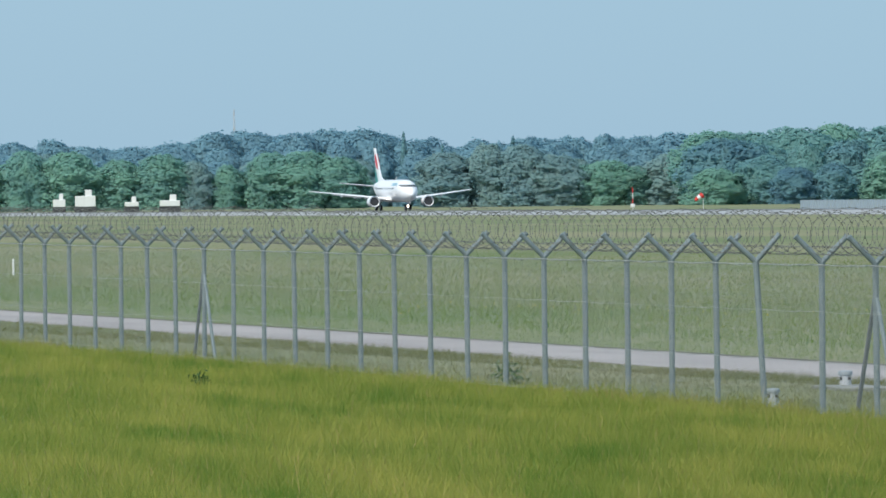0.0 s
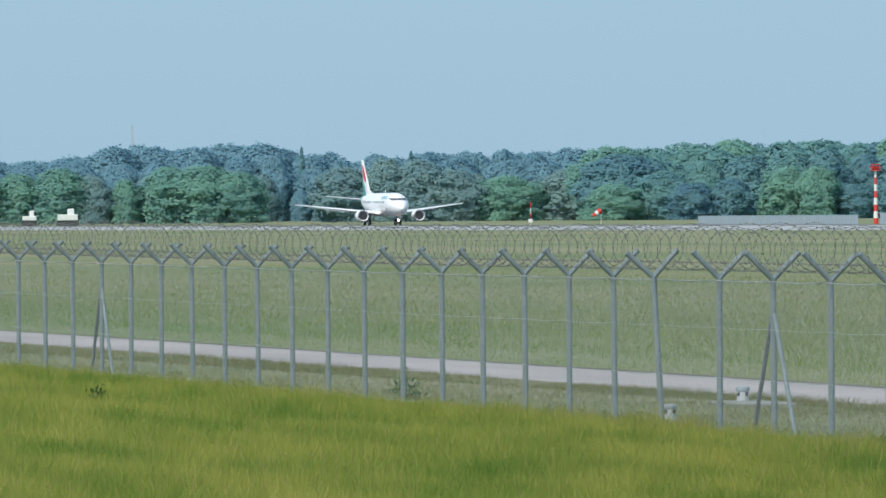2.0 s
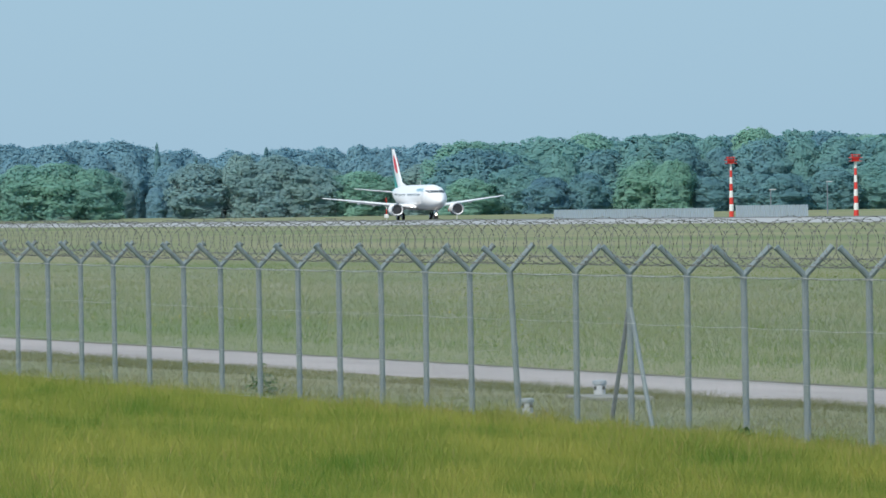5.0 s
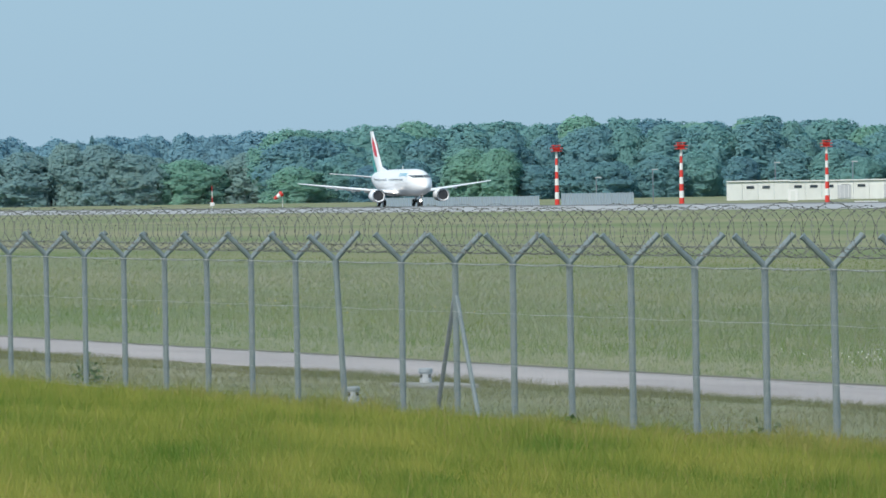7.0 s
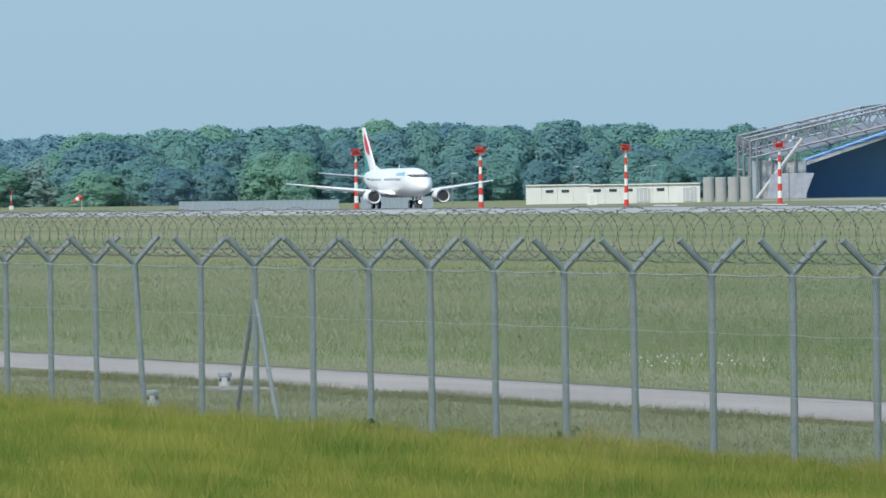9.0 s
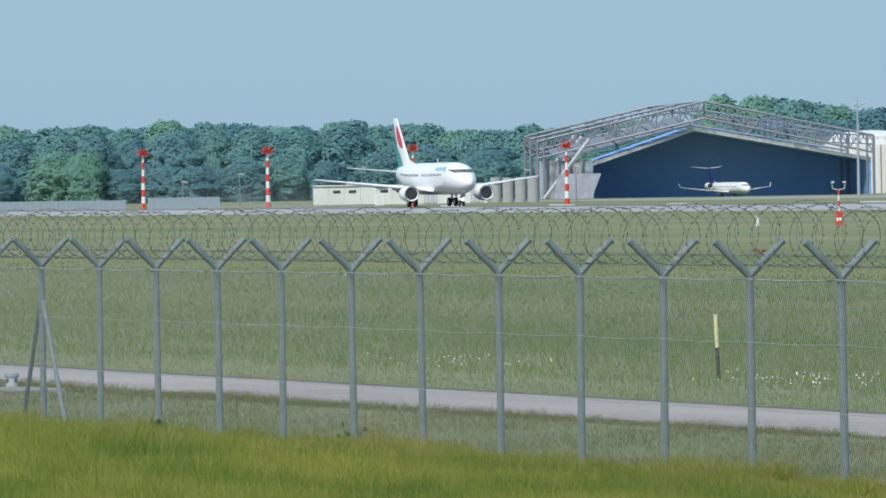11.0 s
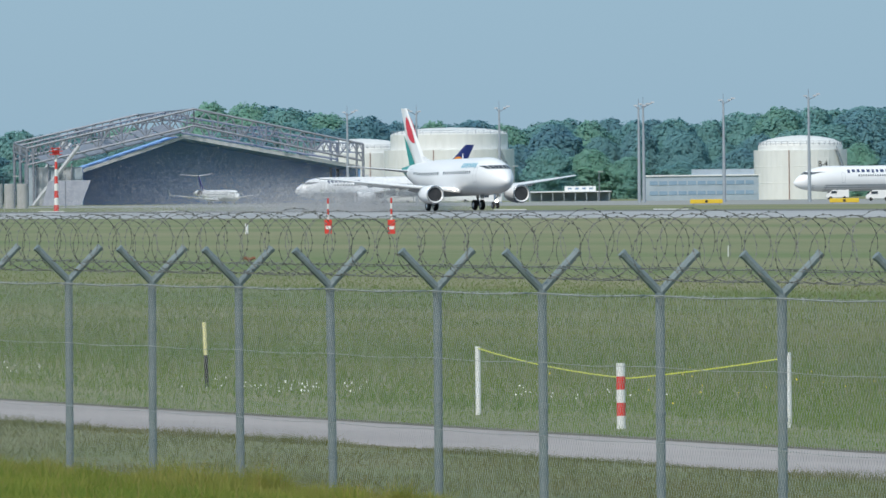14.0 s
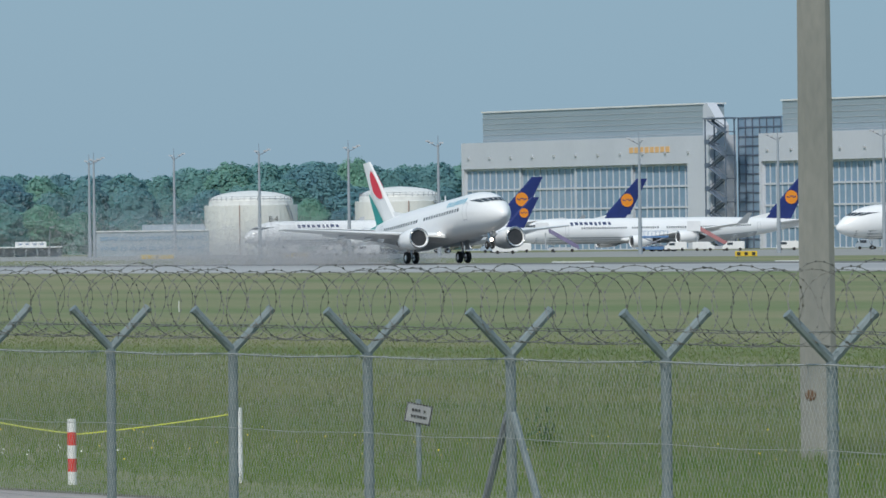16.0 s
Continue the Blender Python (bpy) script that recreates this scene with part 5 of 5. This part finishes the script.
def build_far():
    for x, y, h in ((430, 1533, 10.0), (425, 1443, 9.7), (470, 1511, 10.2), (470, 1430, 10.0)):
        striped_mast(x, y, h)
    service_building()
    noise_shelter()
    blast_fence()
    tank(964.8, 2575, 18.6, 14.7, 4.4, 2.0, "large cream two-tier fuel tank with railing and stair")
    tank(958, 2631, 15.0, 14.2, 1.2, 3.0, "cream fuel tank standing beside the larger one")
    tank(943.5, 2263, 11.9, 12.6, 1.1, 2.6, "white fuel tank with a domed roof and a sign", "B-4")
    tank(978, 2247, 11.5, 13.2, 1.1, 2.6, "white domed fuel tank behind the parked jets", "B-3")
    for x, y, h, a in ((720, 1812, 19.5, 1), (725, 1822, 19.9, 1), (717, 1759, 20.0, 1), (713.5, 1707, 20.2, 1), (709.5, 1654, 20.2, 1), (705, 1602, 20.4, -1), (717, 1541, 20.0, -1), (722, 1495, 20.0, -1), (719, 1448, 20.0, -1),
                       (697, 1922, 19.5, 1), (709, 1912, 19.5, -1), (724, 1902, 20.0, 1)):
        flood_mast(x, y, h, a)
    for x, y, h in ((536, 1840, 6.5), (560, 1835, 7.5), (574, 1828, 7.5), (590, 1822, 6.5), (610, 1850, 7.0), (510, 1790, 5.0), (800, 2160, 7.0), (812, 2155, 6.0), (822, 2150, 8.5), (840, 2140, 7.0)):
        lamp_post(x, y, h)
    big_hangar(1060, 2393, 158.0, "large pale maintenance hangar with glazed doors and grey roof storey", True)
    big_hangar(1060, 2206, 110.0, "second large pale maintenance hangar with glazed doors", False)
    office_block()
    low_shed(834, 2144)
    white = "white service van parked on the apron"
    for x, y in ((916, 1950), (922, 1948), (928, 1945), (939, 1940), (700, 1845), (742, 1740), (771, 1720), (826, 1960), (880, 1955)):
        van(x, y, white, WHITE, random.choice((0, 180)))
    for x, y in ((955, 1932), (968, 1926), (880, 1970)):
        van(x, y, "dark blue aircraft tug beside the parked jets", BLUEGREY, 0, 1.1)
    van(735, 1705, "grey ramp truck on the apron", WINGGREY, 0, 1.0)
    van(806, 2170, "white lorry beyond the tanks", WHITE, 0, 2.4)
    van(813, 2150, "pale grey lorry beyond the tanks", WINGGREY, 0, 2.2)
    air_stairs(905, 1988, mat("violet_stair_paint", (0.15, 0.13, 0.24), (0.22, 0.20, 0.32), 0.8, 0.5), "mobile passenger stairs with violet sides at a parked jet")
    air_stairs(929, 1958, mat("faded_red_stair_paint", (0.36, 0.14, 0.15), (0.44, 0.21, 0.21), 0.8, 0.5), "mobile passenger stairs with faded red sides at a parked jet")
    cargo_loader(921, 1972)
    taxi_sign(540, 1128, 2.9)
    taxi_sign(596, 1470, 5.4)
    taxi_sign(608, 1440, 4.8)
    # pale machinery far down the runway
    for x, y, w, h in ((407, 2264, 4.0, 2.0), (413.1, 2262.6, 6.6, 2.9), (424, 2260.6, 4.5, 1.2), (433, 2259, 6.5, 1.6)):
        t = thing("works_trailer", facing(x, y, ground_z(x) + 1.0), "pale works trailer standing far down the runway", "trailer", "works trailers")
        bm = bmesh.new()
        box(bm, (0, 0, h * 0.45 + 0.4), (w * 0.75, 2.2, h * 0.9), bevel=0.1)
        body = part("body", bm, CREAM, t)
        bm = bmesh.new()
        box(bm, (w * 0.12, 0, h + 0.8), (w * 0.25, 1.6, 1.6), bevel=0.1)
        part("cabin", bm, WHITE, body)
        bm = bmesh.new()
        box(bm, (0, 0, -0.3), (w * 0.8, 2.0, 1.4))
        part("chassis", bm, DARK, t)
    # wind sock, its pole, and a thin red and white pole
    s = thing("wind_sock", pose(484.8, 1940, ground_z(485)), "red and white wind sock drooping from its pole", "wind sock")
    bm = bmesh.new()
    rod(bm, (0, 0, 0), (0, 0, 3.2), 0.06, seg=6)
    part("pole", bm, WHITE, s)
    for k, mt in enumerate((RED, WHITE, RED)):
        bm = bmesh.new()
        rod(bm, (-0.1 - 0.55 * k, 0, 2.9 - 0.38 * k), (-0.65 - 0.55 * k, 0, 2.52 - 0.38 * k), 0.62 - 0.1 * k, 0.52 - 0.1 * k, 10)
        part("sock_band", bm, mt, s)
    p = thing("marker_pole", pose(470.7, 1944, ground_z(471)), "thin red and white pole on the far grass", "pole")
    for k in range(4):
        bm = bmesh.new()
        rod(bm, (0, 0, k * 1.15), (0, 0, (k + 1) * 1.15), 0.09, seg=6)
        part("band", bm, RED if k % 2 else WHITE, p)
    bm = bmesh.new()
    box(bm, (0, 0, 0.8), (0.9, 0.6, 0.8), bevel=0.08)
    part("box", bm, WHITE, p)
    t = thing("radio_mast", pose(838, 4217, -3), "hazy lattice radio mast behind the woods", "mast")
    bm = bmesh.new()
    for a in (0, 2.09, 4.19):
        rod(bm, (1.2 * math.cos(a), 1.2 * math.sin(a), 0), (0.3 * math.cos(a), 0.3 * math.sin(a), 45), 0.09, seg=4)
    for k in range(14):
        q = 1.2 - 0.9 * k / 14
        rod(bm, (q, 0, k * 3.2), (-q * 0.5, q * 0.87, k * 3.2 + 3), 0.06, seg=4)
        rod(bm, (-q * 0.5, -q * 0.87, k * 3.2), (q, 0, k * 3.2 + 3), 0.06, seg=4)
    part("lattice", bm, BELLY, t)


build_far()


# ---- things between fence and runway ----
def weather_marker(x, y):
    m = thing("sensor_post", pose(x, y, 0, 0, 0, -19.5), "red and white sensor post with a forked lamp head", "post", "sensor posts")
    bm = bmesh.new()
    box(bm, (0, 0, 0.25), (0.50, 0.4, 0.7), bevel=0.03)
    part("base", bm, RED, m)
    bm = bmesh.new()
    box(bm, (0, 0, 0.42), (0.36, 0.44, 0.22))
    part("plate", bm, WHITE, m)
    bm = bmesh.new()
    box(bm, (0, 0, 0.78), (0.52, 0.42, 0.35), bevel=0.03)
    part("cap", bm, RED, m)
    for k in range(4):
        bm = bmesh.new()
        rod(bm, (0, 0, 0.95 + k * 0.38), (0, 0, 1.33 + k * 0.38), 0.07, seg=8)
        part("band", bm, WHITE if k % 2 == 0 else RED, m)
    bm = bmesh.new()
    for sx in (-1, 1):
        rod(bm, (0, 0, 2.45), (sx * 0.42, 0, 2.55), 0.035, seg=6)
        rod(bm, (sx * 0.42, 0, 2.55), (sx * 0.46, 0, 3.0), 0.035, seg=6)
        box(bm, (sx * 0.40, 0, 3.0), (0.24, 0.18, 0.14))
    part("fork", bm, BELLY, m)


def banded_post(x, y, h, r, mats, label, lean=0.0, square=False):
    p = thing("marker_post", pose(x, y, 0, 0, lean, 0), label, "post", "marker posts")
    n = len(mats)
    for k, mt in enumerate(mats):
        bm = bmesh.new()
        z0, z1 = h * k / n - (0.15 if k == 0 else 0), h * (k + 1) / n
        if square:
            box(bm, (0, 0, (z0 + z1) / 2), (2 * r, 1.4 * r, z1 - z0))
        else:
            rod(bm, (0, 0, z0), (0, 0, z1), r, seg=10)
        part("band", bm, mt, p)
    return p


def build_near():
    weather_marker(226.5, 628.7)
    weather_marker(226.3, 615.4)
    banded_post(222, 633, 0.75, 0.12, (WHITE, WINGGREY), "short white marker post in the grass")
    banded_post(54.3, 157.0, 1.14, 0.035, (BLACK, PALE_YELLOW), "leaning stake painted yellow above black", -2.0)
    banded_post(51.15, 135.4, 1.03, 0.042, (WHITE, WINGGREY, WHITE, WHITE), "white wooden post holding a yellow rope")
    banded_post(49.75, 126.0, 0.93, 0.065, (WHITE, RED, WHITE, RED, WHITE), "red and white striped post beside the road")
    banded_post(51.845, 124.88, 1.06, 0.042, (WHITE, WINGGREY, WHITE, WHITE), "white wooden post holding a yellow rope")
    banded_post(75.9, 434.3, 0.75, 0.05, (WHITE, WHITE), "thin white stake standing in the grass")
    banded_post(163.2, 400, 0.48, 0.022, (WHITE, WHITE), "thin white stake standing in the grass")
    rope = thing("yellow_rope", pose(0, 0, 0), "thin yellow rope sagging between white posts", "rope")
    bm = bmesh.new()
    a, b, c = Vector((51.15, 135.4, 1.0)), Vector((50.1, 126.6, 0.70)), Vector((51.79, 124.9, 0.98))
    for p, q, sag in ((a, b, 0.06), (b, c, 0.02)):
        for i in range(8):
            f0, f1 = i / 8, (i + 1) / 8
            rod(bm, p.lerp(q, f0) - Vector((0, 0, 4 * sag * f0 * (1 - f0))), p.lerp(q, f1) - Vector((0, 0, 4 * sag * f1 * (1 - f1))), 0.010, seg=5, caps=False)
    rod(bm, c, c + Vector((0.02, -0.02, -0.22)), 0.009, seg=5)
    part("cord", bm, mat("yellow_cord", (0.62, 0.66, 0.05), (0.7, 0.72, 0.1), 5, 0.6), rope)
    s = thing("warning_sign", facing(52.9, 121.0, 0), "small white notice board on a grey steel post", "sign")
    bm = bmesh.new()
    rod(bm, (0, 0.02, -0.2), (0, 0.02, 1.2), 0.035, seg=8)
    part("post", bm, GALV, s)
    bm = bmesh.new()
    bmesh.ops.create_cube(bm, size=1, matrix=Matrix.Translation((0, -0.03, 1.0)) @ Matrix.Rotation(radians(12), 4, "Y") @ Matrix.Diagonal((0.365, 0.02, 0.275, 1)))
    plate = part("rim", bm, BLACK, s)
    bm = bmesh.new()
    bmesh.ops.create_cube(bm, size=1, matrix=Matrix.Translation((0, -0.045, 1.0)) @ Matrix.Rotation(radians(12), 4, "Y") @ Matrix.Diagonal((0.325, 0.02, 0.235, 1)))
    part("board", bm, mat("grey_notice_board", (0.25, 0.26, 0.28), (0.34, 0.35, 0.36), 6, 0.6), plate)
    bm = bmesh.new()
    for dx, dz, w in ((-0.03, 0.045, 0.12), (0.08, 0.04, 0.03), (0.0, -0.04, 0.22)):
        bmesh.ops.create_cube(bm, size=1, matrix=Matrix.Translation((dx, -0.06, 1.0 + dz - dx * 0.21)) @ Matrix.Rotation(radians(12), 4, "Y") @ Matrix.Diagonal((w, 0.012, 0.035, 1)))
    part("lettering_bar", bm, DARK, plate)
    p = thing("concrete_pole", pose(63.02, 129.2, 0, 0, 0, -26), "thick weathered concrete pole with a rust mark", "pole")
    bm = bmesh.new()
    loft(bm, [[Vector((w * sx, w * 0.8 * sy, z)) for sx, sy in ((-1, -0.7), (-0.7, -1), (0.7, -1), (1, -0.7), (1, 0.7), (0.7, 1), (-0.7, 1), (-1, 0.7))] for z, w in ((-0.4, 0.275), (2.6, 0.268), (5.2, 0.256), (9.5, 0.235))])
    shaft = part("shaft", bm, WEATHERED, p)
    bm = bmesh.new()
    lathe(bm, [(0.05, -0.235), (0.085, -0.225), (0.085, -0.2)], (-0.12, 0, 0.98), 10, "y")
    part("rusty_eye", bm, mat("rust", (0.10, 0.06, 0.04), (0.16, 0.10, 0.06), 6, 0.9), shaft)
    rag = thing("rag", pose(36.5, 104.0, 2.66, 0, 0, -19) @ Matrix.Scale(0.65, 4), "faded brown rag caught in the razor wire", "rag")
    bm = bmesh.new()
    rnd = random.Random(6)
    rings = []
    for i in range(8):
        c = Vector((-0.10 + i * 0.03, rnd.gauss(0, 0.01), 0.02 * math.sin(i * 1.3)))
        r = 0.012 + 0.02 * math.sin(math.pi * (i + 0.5) / 8)
        rings.append([c + Vector((rnd.gauss(0, 0.003), r * math.cos(a), r * 1.3 * math.sin(a))) for a in (0, 1.05, 2.1, 3.14, 4.2, 5.2)])
    loft(bm, rings)
    part("cloth", bm, RAG, rag)
    # drainage vents on a slab inside the fence
    for x, y, s, nm in ((43.05, 162.2, 0.9, "grey capped drain vent standing on a concrete slab"), (38.6, 150.0, 0.8, "low grey capped drain vent beside the fence")):
        v = thing("drain_vent", pose(x, y, 0.07), nm, "vent", "drain vents")
        bm = bmesh.new()
        lathe(bm, [(0.115 * s, -0.2), (0.115 * s, 0.2 * s)], seg=16)
        part("pipe", bm, BELLY, v)
        bm = bmesh.new()
        lathe(bm, [(0.11 * s, 0.18 * s), (0.14 * s, 0.2 * s), (0.14 * s, 0.26 * s), (0.12 * s, 0.28 * s), (0.03, 0.285 * s)], seg=18)
        part("cap", bm, MASTGREY, v)
        for k in range(4):
            bm = bmesh.new()
            a = k * math.pi / 2 + 0.5
            box(bm, (0.105 * s * math.cos(a), 0.105 * s * math.sin(a), 0.13 * s), (0.05, 0.05, 0.06))
            part("vent_slot", bm, DARK, v)
    sl = thing("concrete_slab", pose(43.0, 161.0, 0), "long low weathered concrete cover slab", "slab")
    bm = bmesh.new()
    box(bm, (0, 0.4, 0.02), (0.9, 2.6, 0.10), bevel=0.02)
    part("cover", bm, WEATHERED, sl)


build_near()


# ---- grass ----
def build_grass():
    rng = np.random.default_rng(4)

    def clumpy(x, y, s):
        return np.array([noise.noise((a * s, b * s, 0.3)) for a, b in zip(x, y)])

    # meadow on the bank side of the fence, in tufts of uneven height
    n = 640000
    az = np.radians(rng.uniform(9.0, 20.5, n))
    df = 33.62 / (np.sin(az) - np.cos(az) * math.tan(radians(1.58)))
    d = 96 + (df + 0.4 - 96) * rng.uniform(0, 1, n) ** 0.9
    ok = d < df + 0.3
    az, d, df = az[ok], d[ok], df[ok]
    x, y = d * np.sin(az), d * np.cos(az)
    order = np.argsort(np.round(x * 0.7) * 1000 + y)
    x, y, d, df = x[order], y[order], d[order], df[order]
    c0 = clumpy(x, y, 2.3)
    c1 = clumpy(x, y, 0.7)
    c2 = clumpy(x, y * 0.5, 0.13)
    near_fence = np.clip((df - d) / 12.0, 0.40 + 0.35 * np.clip(c1, 0, 1) + 0.8 * np.clip(c0 - 0.1, 0, 1), 1)
    h = (0.15 + 0.19 * c0 + 0.15 * c1 + 0.10 * c2 + rng.gamma(2.0, 0.035, len(x))) * near_fence
    h = np.clip(h, 0.05, 0.6)
    pts = np.c_[x, y, np.zeros(len(x))]
    keep = c2 > -0.60 + rng.normal(0, 0.1, len(x))
    rim = keep & (df - d < 5 + 9 * c1 + 5 * c2 + rng.normal(0, 1.5, len(x)))
    keep &= ~rim
    ob = blade_mesh("rim_grass", pts[rim], h[rim], rng.uniform(0.006, 0.013, rim.sum()), BLADE_RIM, 0.55, 5)
    tagged(ob, "shorter yellowing grass along the rim of the bank", "grass", kind="stuff")
    ob = blade_mesh("meadow_grass", pts[keep], h[keep], rng.uniform(0.006, 0.013, keep.sum()), BLADE, 0.55, 1)
    tagged(ob, "long uneven yellow-green meadow grass before the fence", "grass", kind="stuff")
    sel = rng.random(len(x)) < 0.018 + 0.10 * np.clip(c2 - 0.15, 0, 1) + 0.05 * np.clip(1 - (df - d) / 4.0, 0, 1) * (c1 > 0.1)
    ob = blade_mesh("dry_stalks", pts[sel], h[sel] * 1.2 + 0.04, rng.uniform(0.005, 0.009, sel.sum()), DRY, 0.35, 2)
    tagged(ob, "thin straw-coloured seed stalks among the grass", "grass", kind="stuff")
    # airfield grass behind the fence, on both sides of the road
    n = 720000
    x = np.r_[rng.uniform(34, 47.5, n // 4), 43.5 + 105 * rng.uniform(0, 1, n - n // 4) ** 1.7]
    az = np.radians(rng.uniform(9.0, 27.5, n))
    y = x / np.tan(az)
    ok = (y < 900) & (x > 33.7 + y * math.tan(radians(1.58))) & ((x < 39.85 + 0.0205 * (y + 80)) | (x > 43.85 + 0.0205 * (y + 80)))
    x, y = x[ok], y[ok]
    c1 = clumpy(x, y * 0.6, 0.45)
    c2 = clumpy(x, y * 0.5, 0.10)
    h = np.clip(0.17 + 0.07 * c1 + 0.08 * c2 + rng.gamma(2, 0.03, len(x)), 0.04, 0.6)
    rx = 39.9 + 0.0205 * (y + 80)
    d = x - rx - 3.9
    edge = 3.5 + 0.35 * np.sin(y * 0.35) + rng.normal(0, 0.12, len(x))
    h *= np.where(d < edge, 0.28, np.clip(d / 10, 0.75, 1.0)) * np.where(x < rx, 1.5 + 1.1 * np.clip(c1, -0.5, 1), 1) * np.clip((140 - x) / 80, 0.06, 1)
    lush = (d > edge) & (rng.uniform(0, 1, len(x)) < np.clip(1.05 - (d - 3.5) / 14 + 0.7 * c2, 0, 1))
    verge = (d < edge) & (x < rx)
    lush |= (d < edge) & (x > rx)
    w = rng.uniform(0.007, 0.014, len(x)) * np.clip(x / 60, 0.7, 1.8)
    pts = np.c_[x, y, np.zeros(len(x))]
    seed = (d > edge + 2) & (rng.uniform(0, 1, len(x)) < np.clip((d - 6) / 60, 0, 0.12) + 0.22 * np.clip(c2 + 0.05, 0, 1))
    for nm, sel, m, lean, k, label in (
            ("airfield_grass", ~(lush | verge | seed), BLADE_MID, 0.6, 3, "seeding pale green grass across the airfield"),
            ("lush_grass", lush & ~seed, BLADE_LUSH, 0.5, 23, "tall fresh green grass beyond the mown verge"),
            ("seed_heads", seed, SEED, 0.5, 25, "mauve-grey seeding grass heads over the airfield"),
            ("verge_grass", verge, BLADE_VERGE, 0.8, 24, "short mown olive grass along the perimeter road")):
        tagged(blade_mesh(nm, pts[sel], h[sel] * (1.15 if nm == "seed_heads" else 1), w[sel], m, lean, k), label, "grass", kind="stuff")
    # daisies
    def flowers(name, mtl, spots, label, size):
        verts, faces = [], []
        for cx, cy, sx, sy, k in spots:
            for _ in range(k):
                px, py = rng.normal(cx, sx), rng.normal(cy, sy)
                pz = rng.uniform(0.16, 0.34)
                b = len(verts)
                s = size * rng.uniform(0.6, 1.3)
                for i in range(5):
                    a = 2 * math.pi * i / 5
                    verts.append((px + s * math.cos(a), py + s * math.sin(a) * 0.6, pz + s * 0.9 * math.sin(a)))
                faces.append(tuple(range(b, b + 5)))
        me = bpy.data.meshes.new(name)
        me.from_pydata(verts, [], faces)
        me.materials.append(mtl)
        tagged(new(name, me), label, "flowers", kind="stuff")

    flowers("daisies", FLOWER, [(53.0, 168, 0.6, 2.5, 40), (52.0, 146, 0.5, 2.6, 60), (53.0, 136, 0.6, 2, 22)], "white daisies flowering in the airfield grass", 0.013)
    flowers("buttercups", YELLOW_FLOWER, [(62, 262, 3, 14, 60), (60, 135, 3, 6, 40), (66, 118, 3, 5, 30)], "yellow flowers scattered in the grass", 0.014)
    # weeds at the fence foot
    for wx, wy, s in ((39.1, 171.3, 1.0), (37.0, 122.0, 0.6), (41.5, 246.0, 0.7), (36.9, 131.0, 0.45), (33.5, 172.0, 0.6), (62.5, 138.0, 1.2)):
        w = thing("weed", pose(wx, wy, 0), "leafy dark green weed at the foot of the fence", "weed", "weeds")
        rnd = random.Random(int(wx * 10))
        bm = bmesh.new()
        for _ in range(9):
            rod(bm, (0, 0, 0), (rnd.gauss(0, 0.14) * s, rnd.gauss(0, 0.14) * s, rnd.uniform(0.2, 0.42) * s), 0.008, 0.004, 4)
        part("stem", bm, BLADE, w)
        bm = bmesh.new()
        for _ in range(130):
            p = Vector((rnd.gauss(0, 0.13) * s, rnd.gauss(0, 0.13) * s, abs(rnd.gauss(0.2, 0.12)) * s))
            t = Vector((rnd.gauss(0, 1), rnd.gauss(0, 1), rnd.gauss(0, 1))).normalized()
            b = t.orthogonal().normalized()
            q = rnd.uniform(0.025, 0.055)
            bm.faces.new([bm.verts.new(p + t * q * 1.6), bm.verts.new(p + b * q * 0.7), bm.verts.new(p - t * q), bm.verts.new(p - b * q * 0.7)])
        part("foliage", bm, WEED, w)


build_grass()


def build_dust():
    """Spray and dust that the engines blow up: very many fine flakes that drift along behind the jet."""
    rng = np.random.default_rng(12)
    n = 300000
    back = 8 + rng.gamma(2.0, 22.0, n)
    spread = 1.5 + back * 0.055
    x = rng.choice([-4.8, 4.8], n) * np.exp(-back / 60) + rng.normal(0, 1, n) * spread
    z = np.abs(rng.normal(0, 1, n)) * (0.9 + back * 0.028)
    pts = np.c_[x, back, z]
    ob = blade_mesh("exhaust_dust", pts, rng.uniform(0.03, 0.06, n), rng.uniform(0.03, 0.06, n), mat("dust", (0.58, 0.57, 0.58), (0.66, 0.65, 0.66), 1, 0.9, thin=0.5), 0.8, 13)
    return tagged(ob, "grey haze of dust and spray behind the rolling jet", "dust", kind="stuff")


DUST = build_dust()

motions()
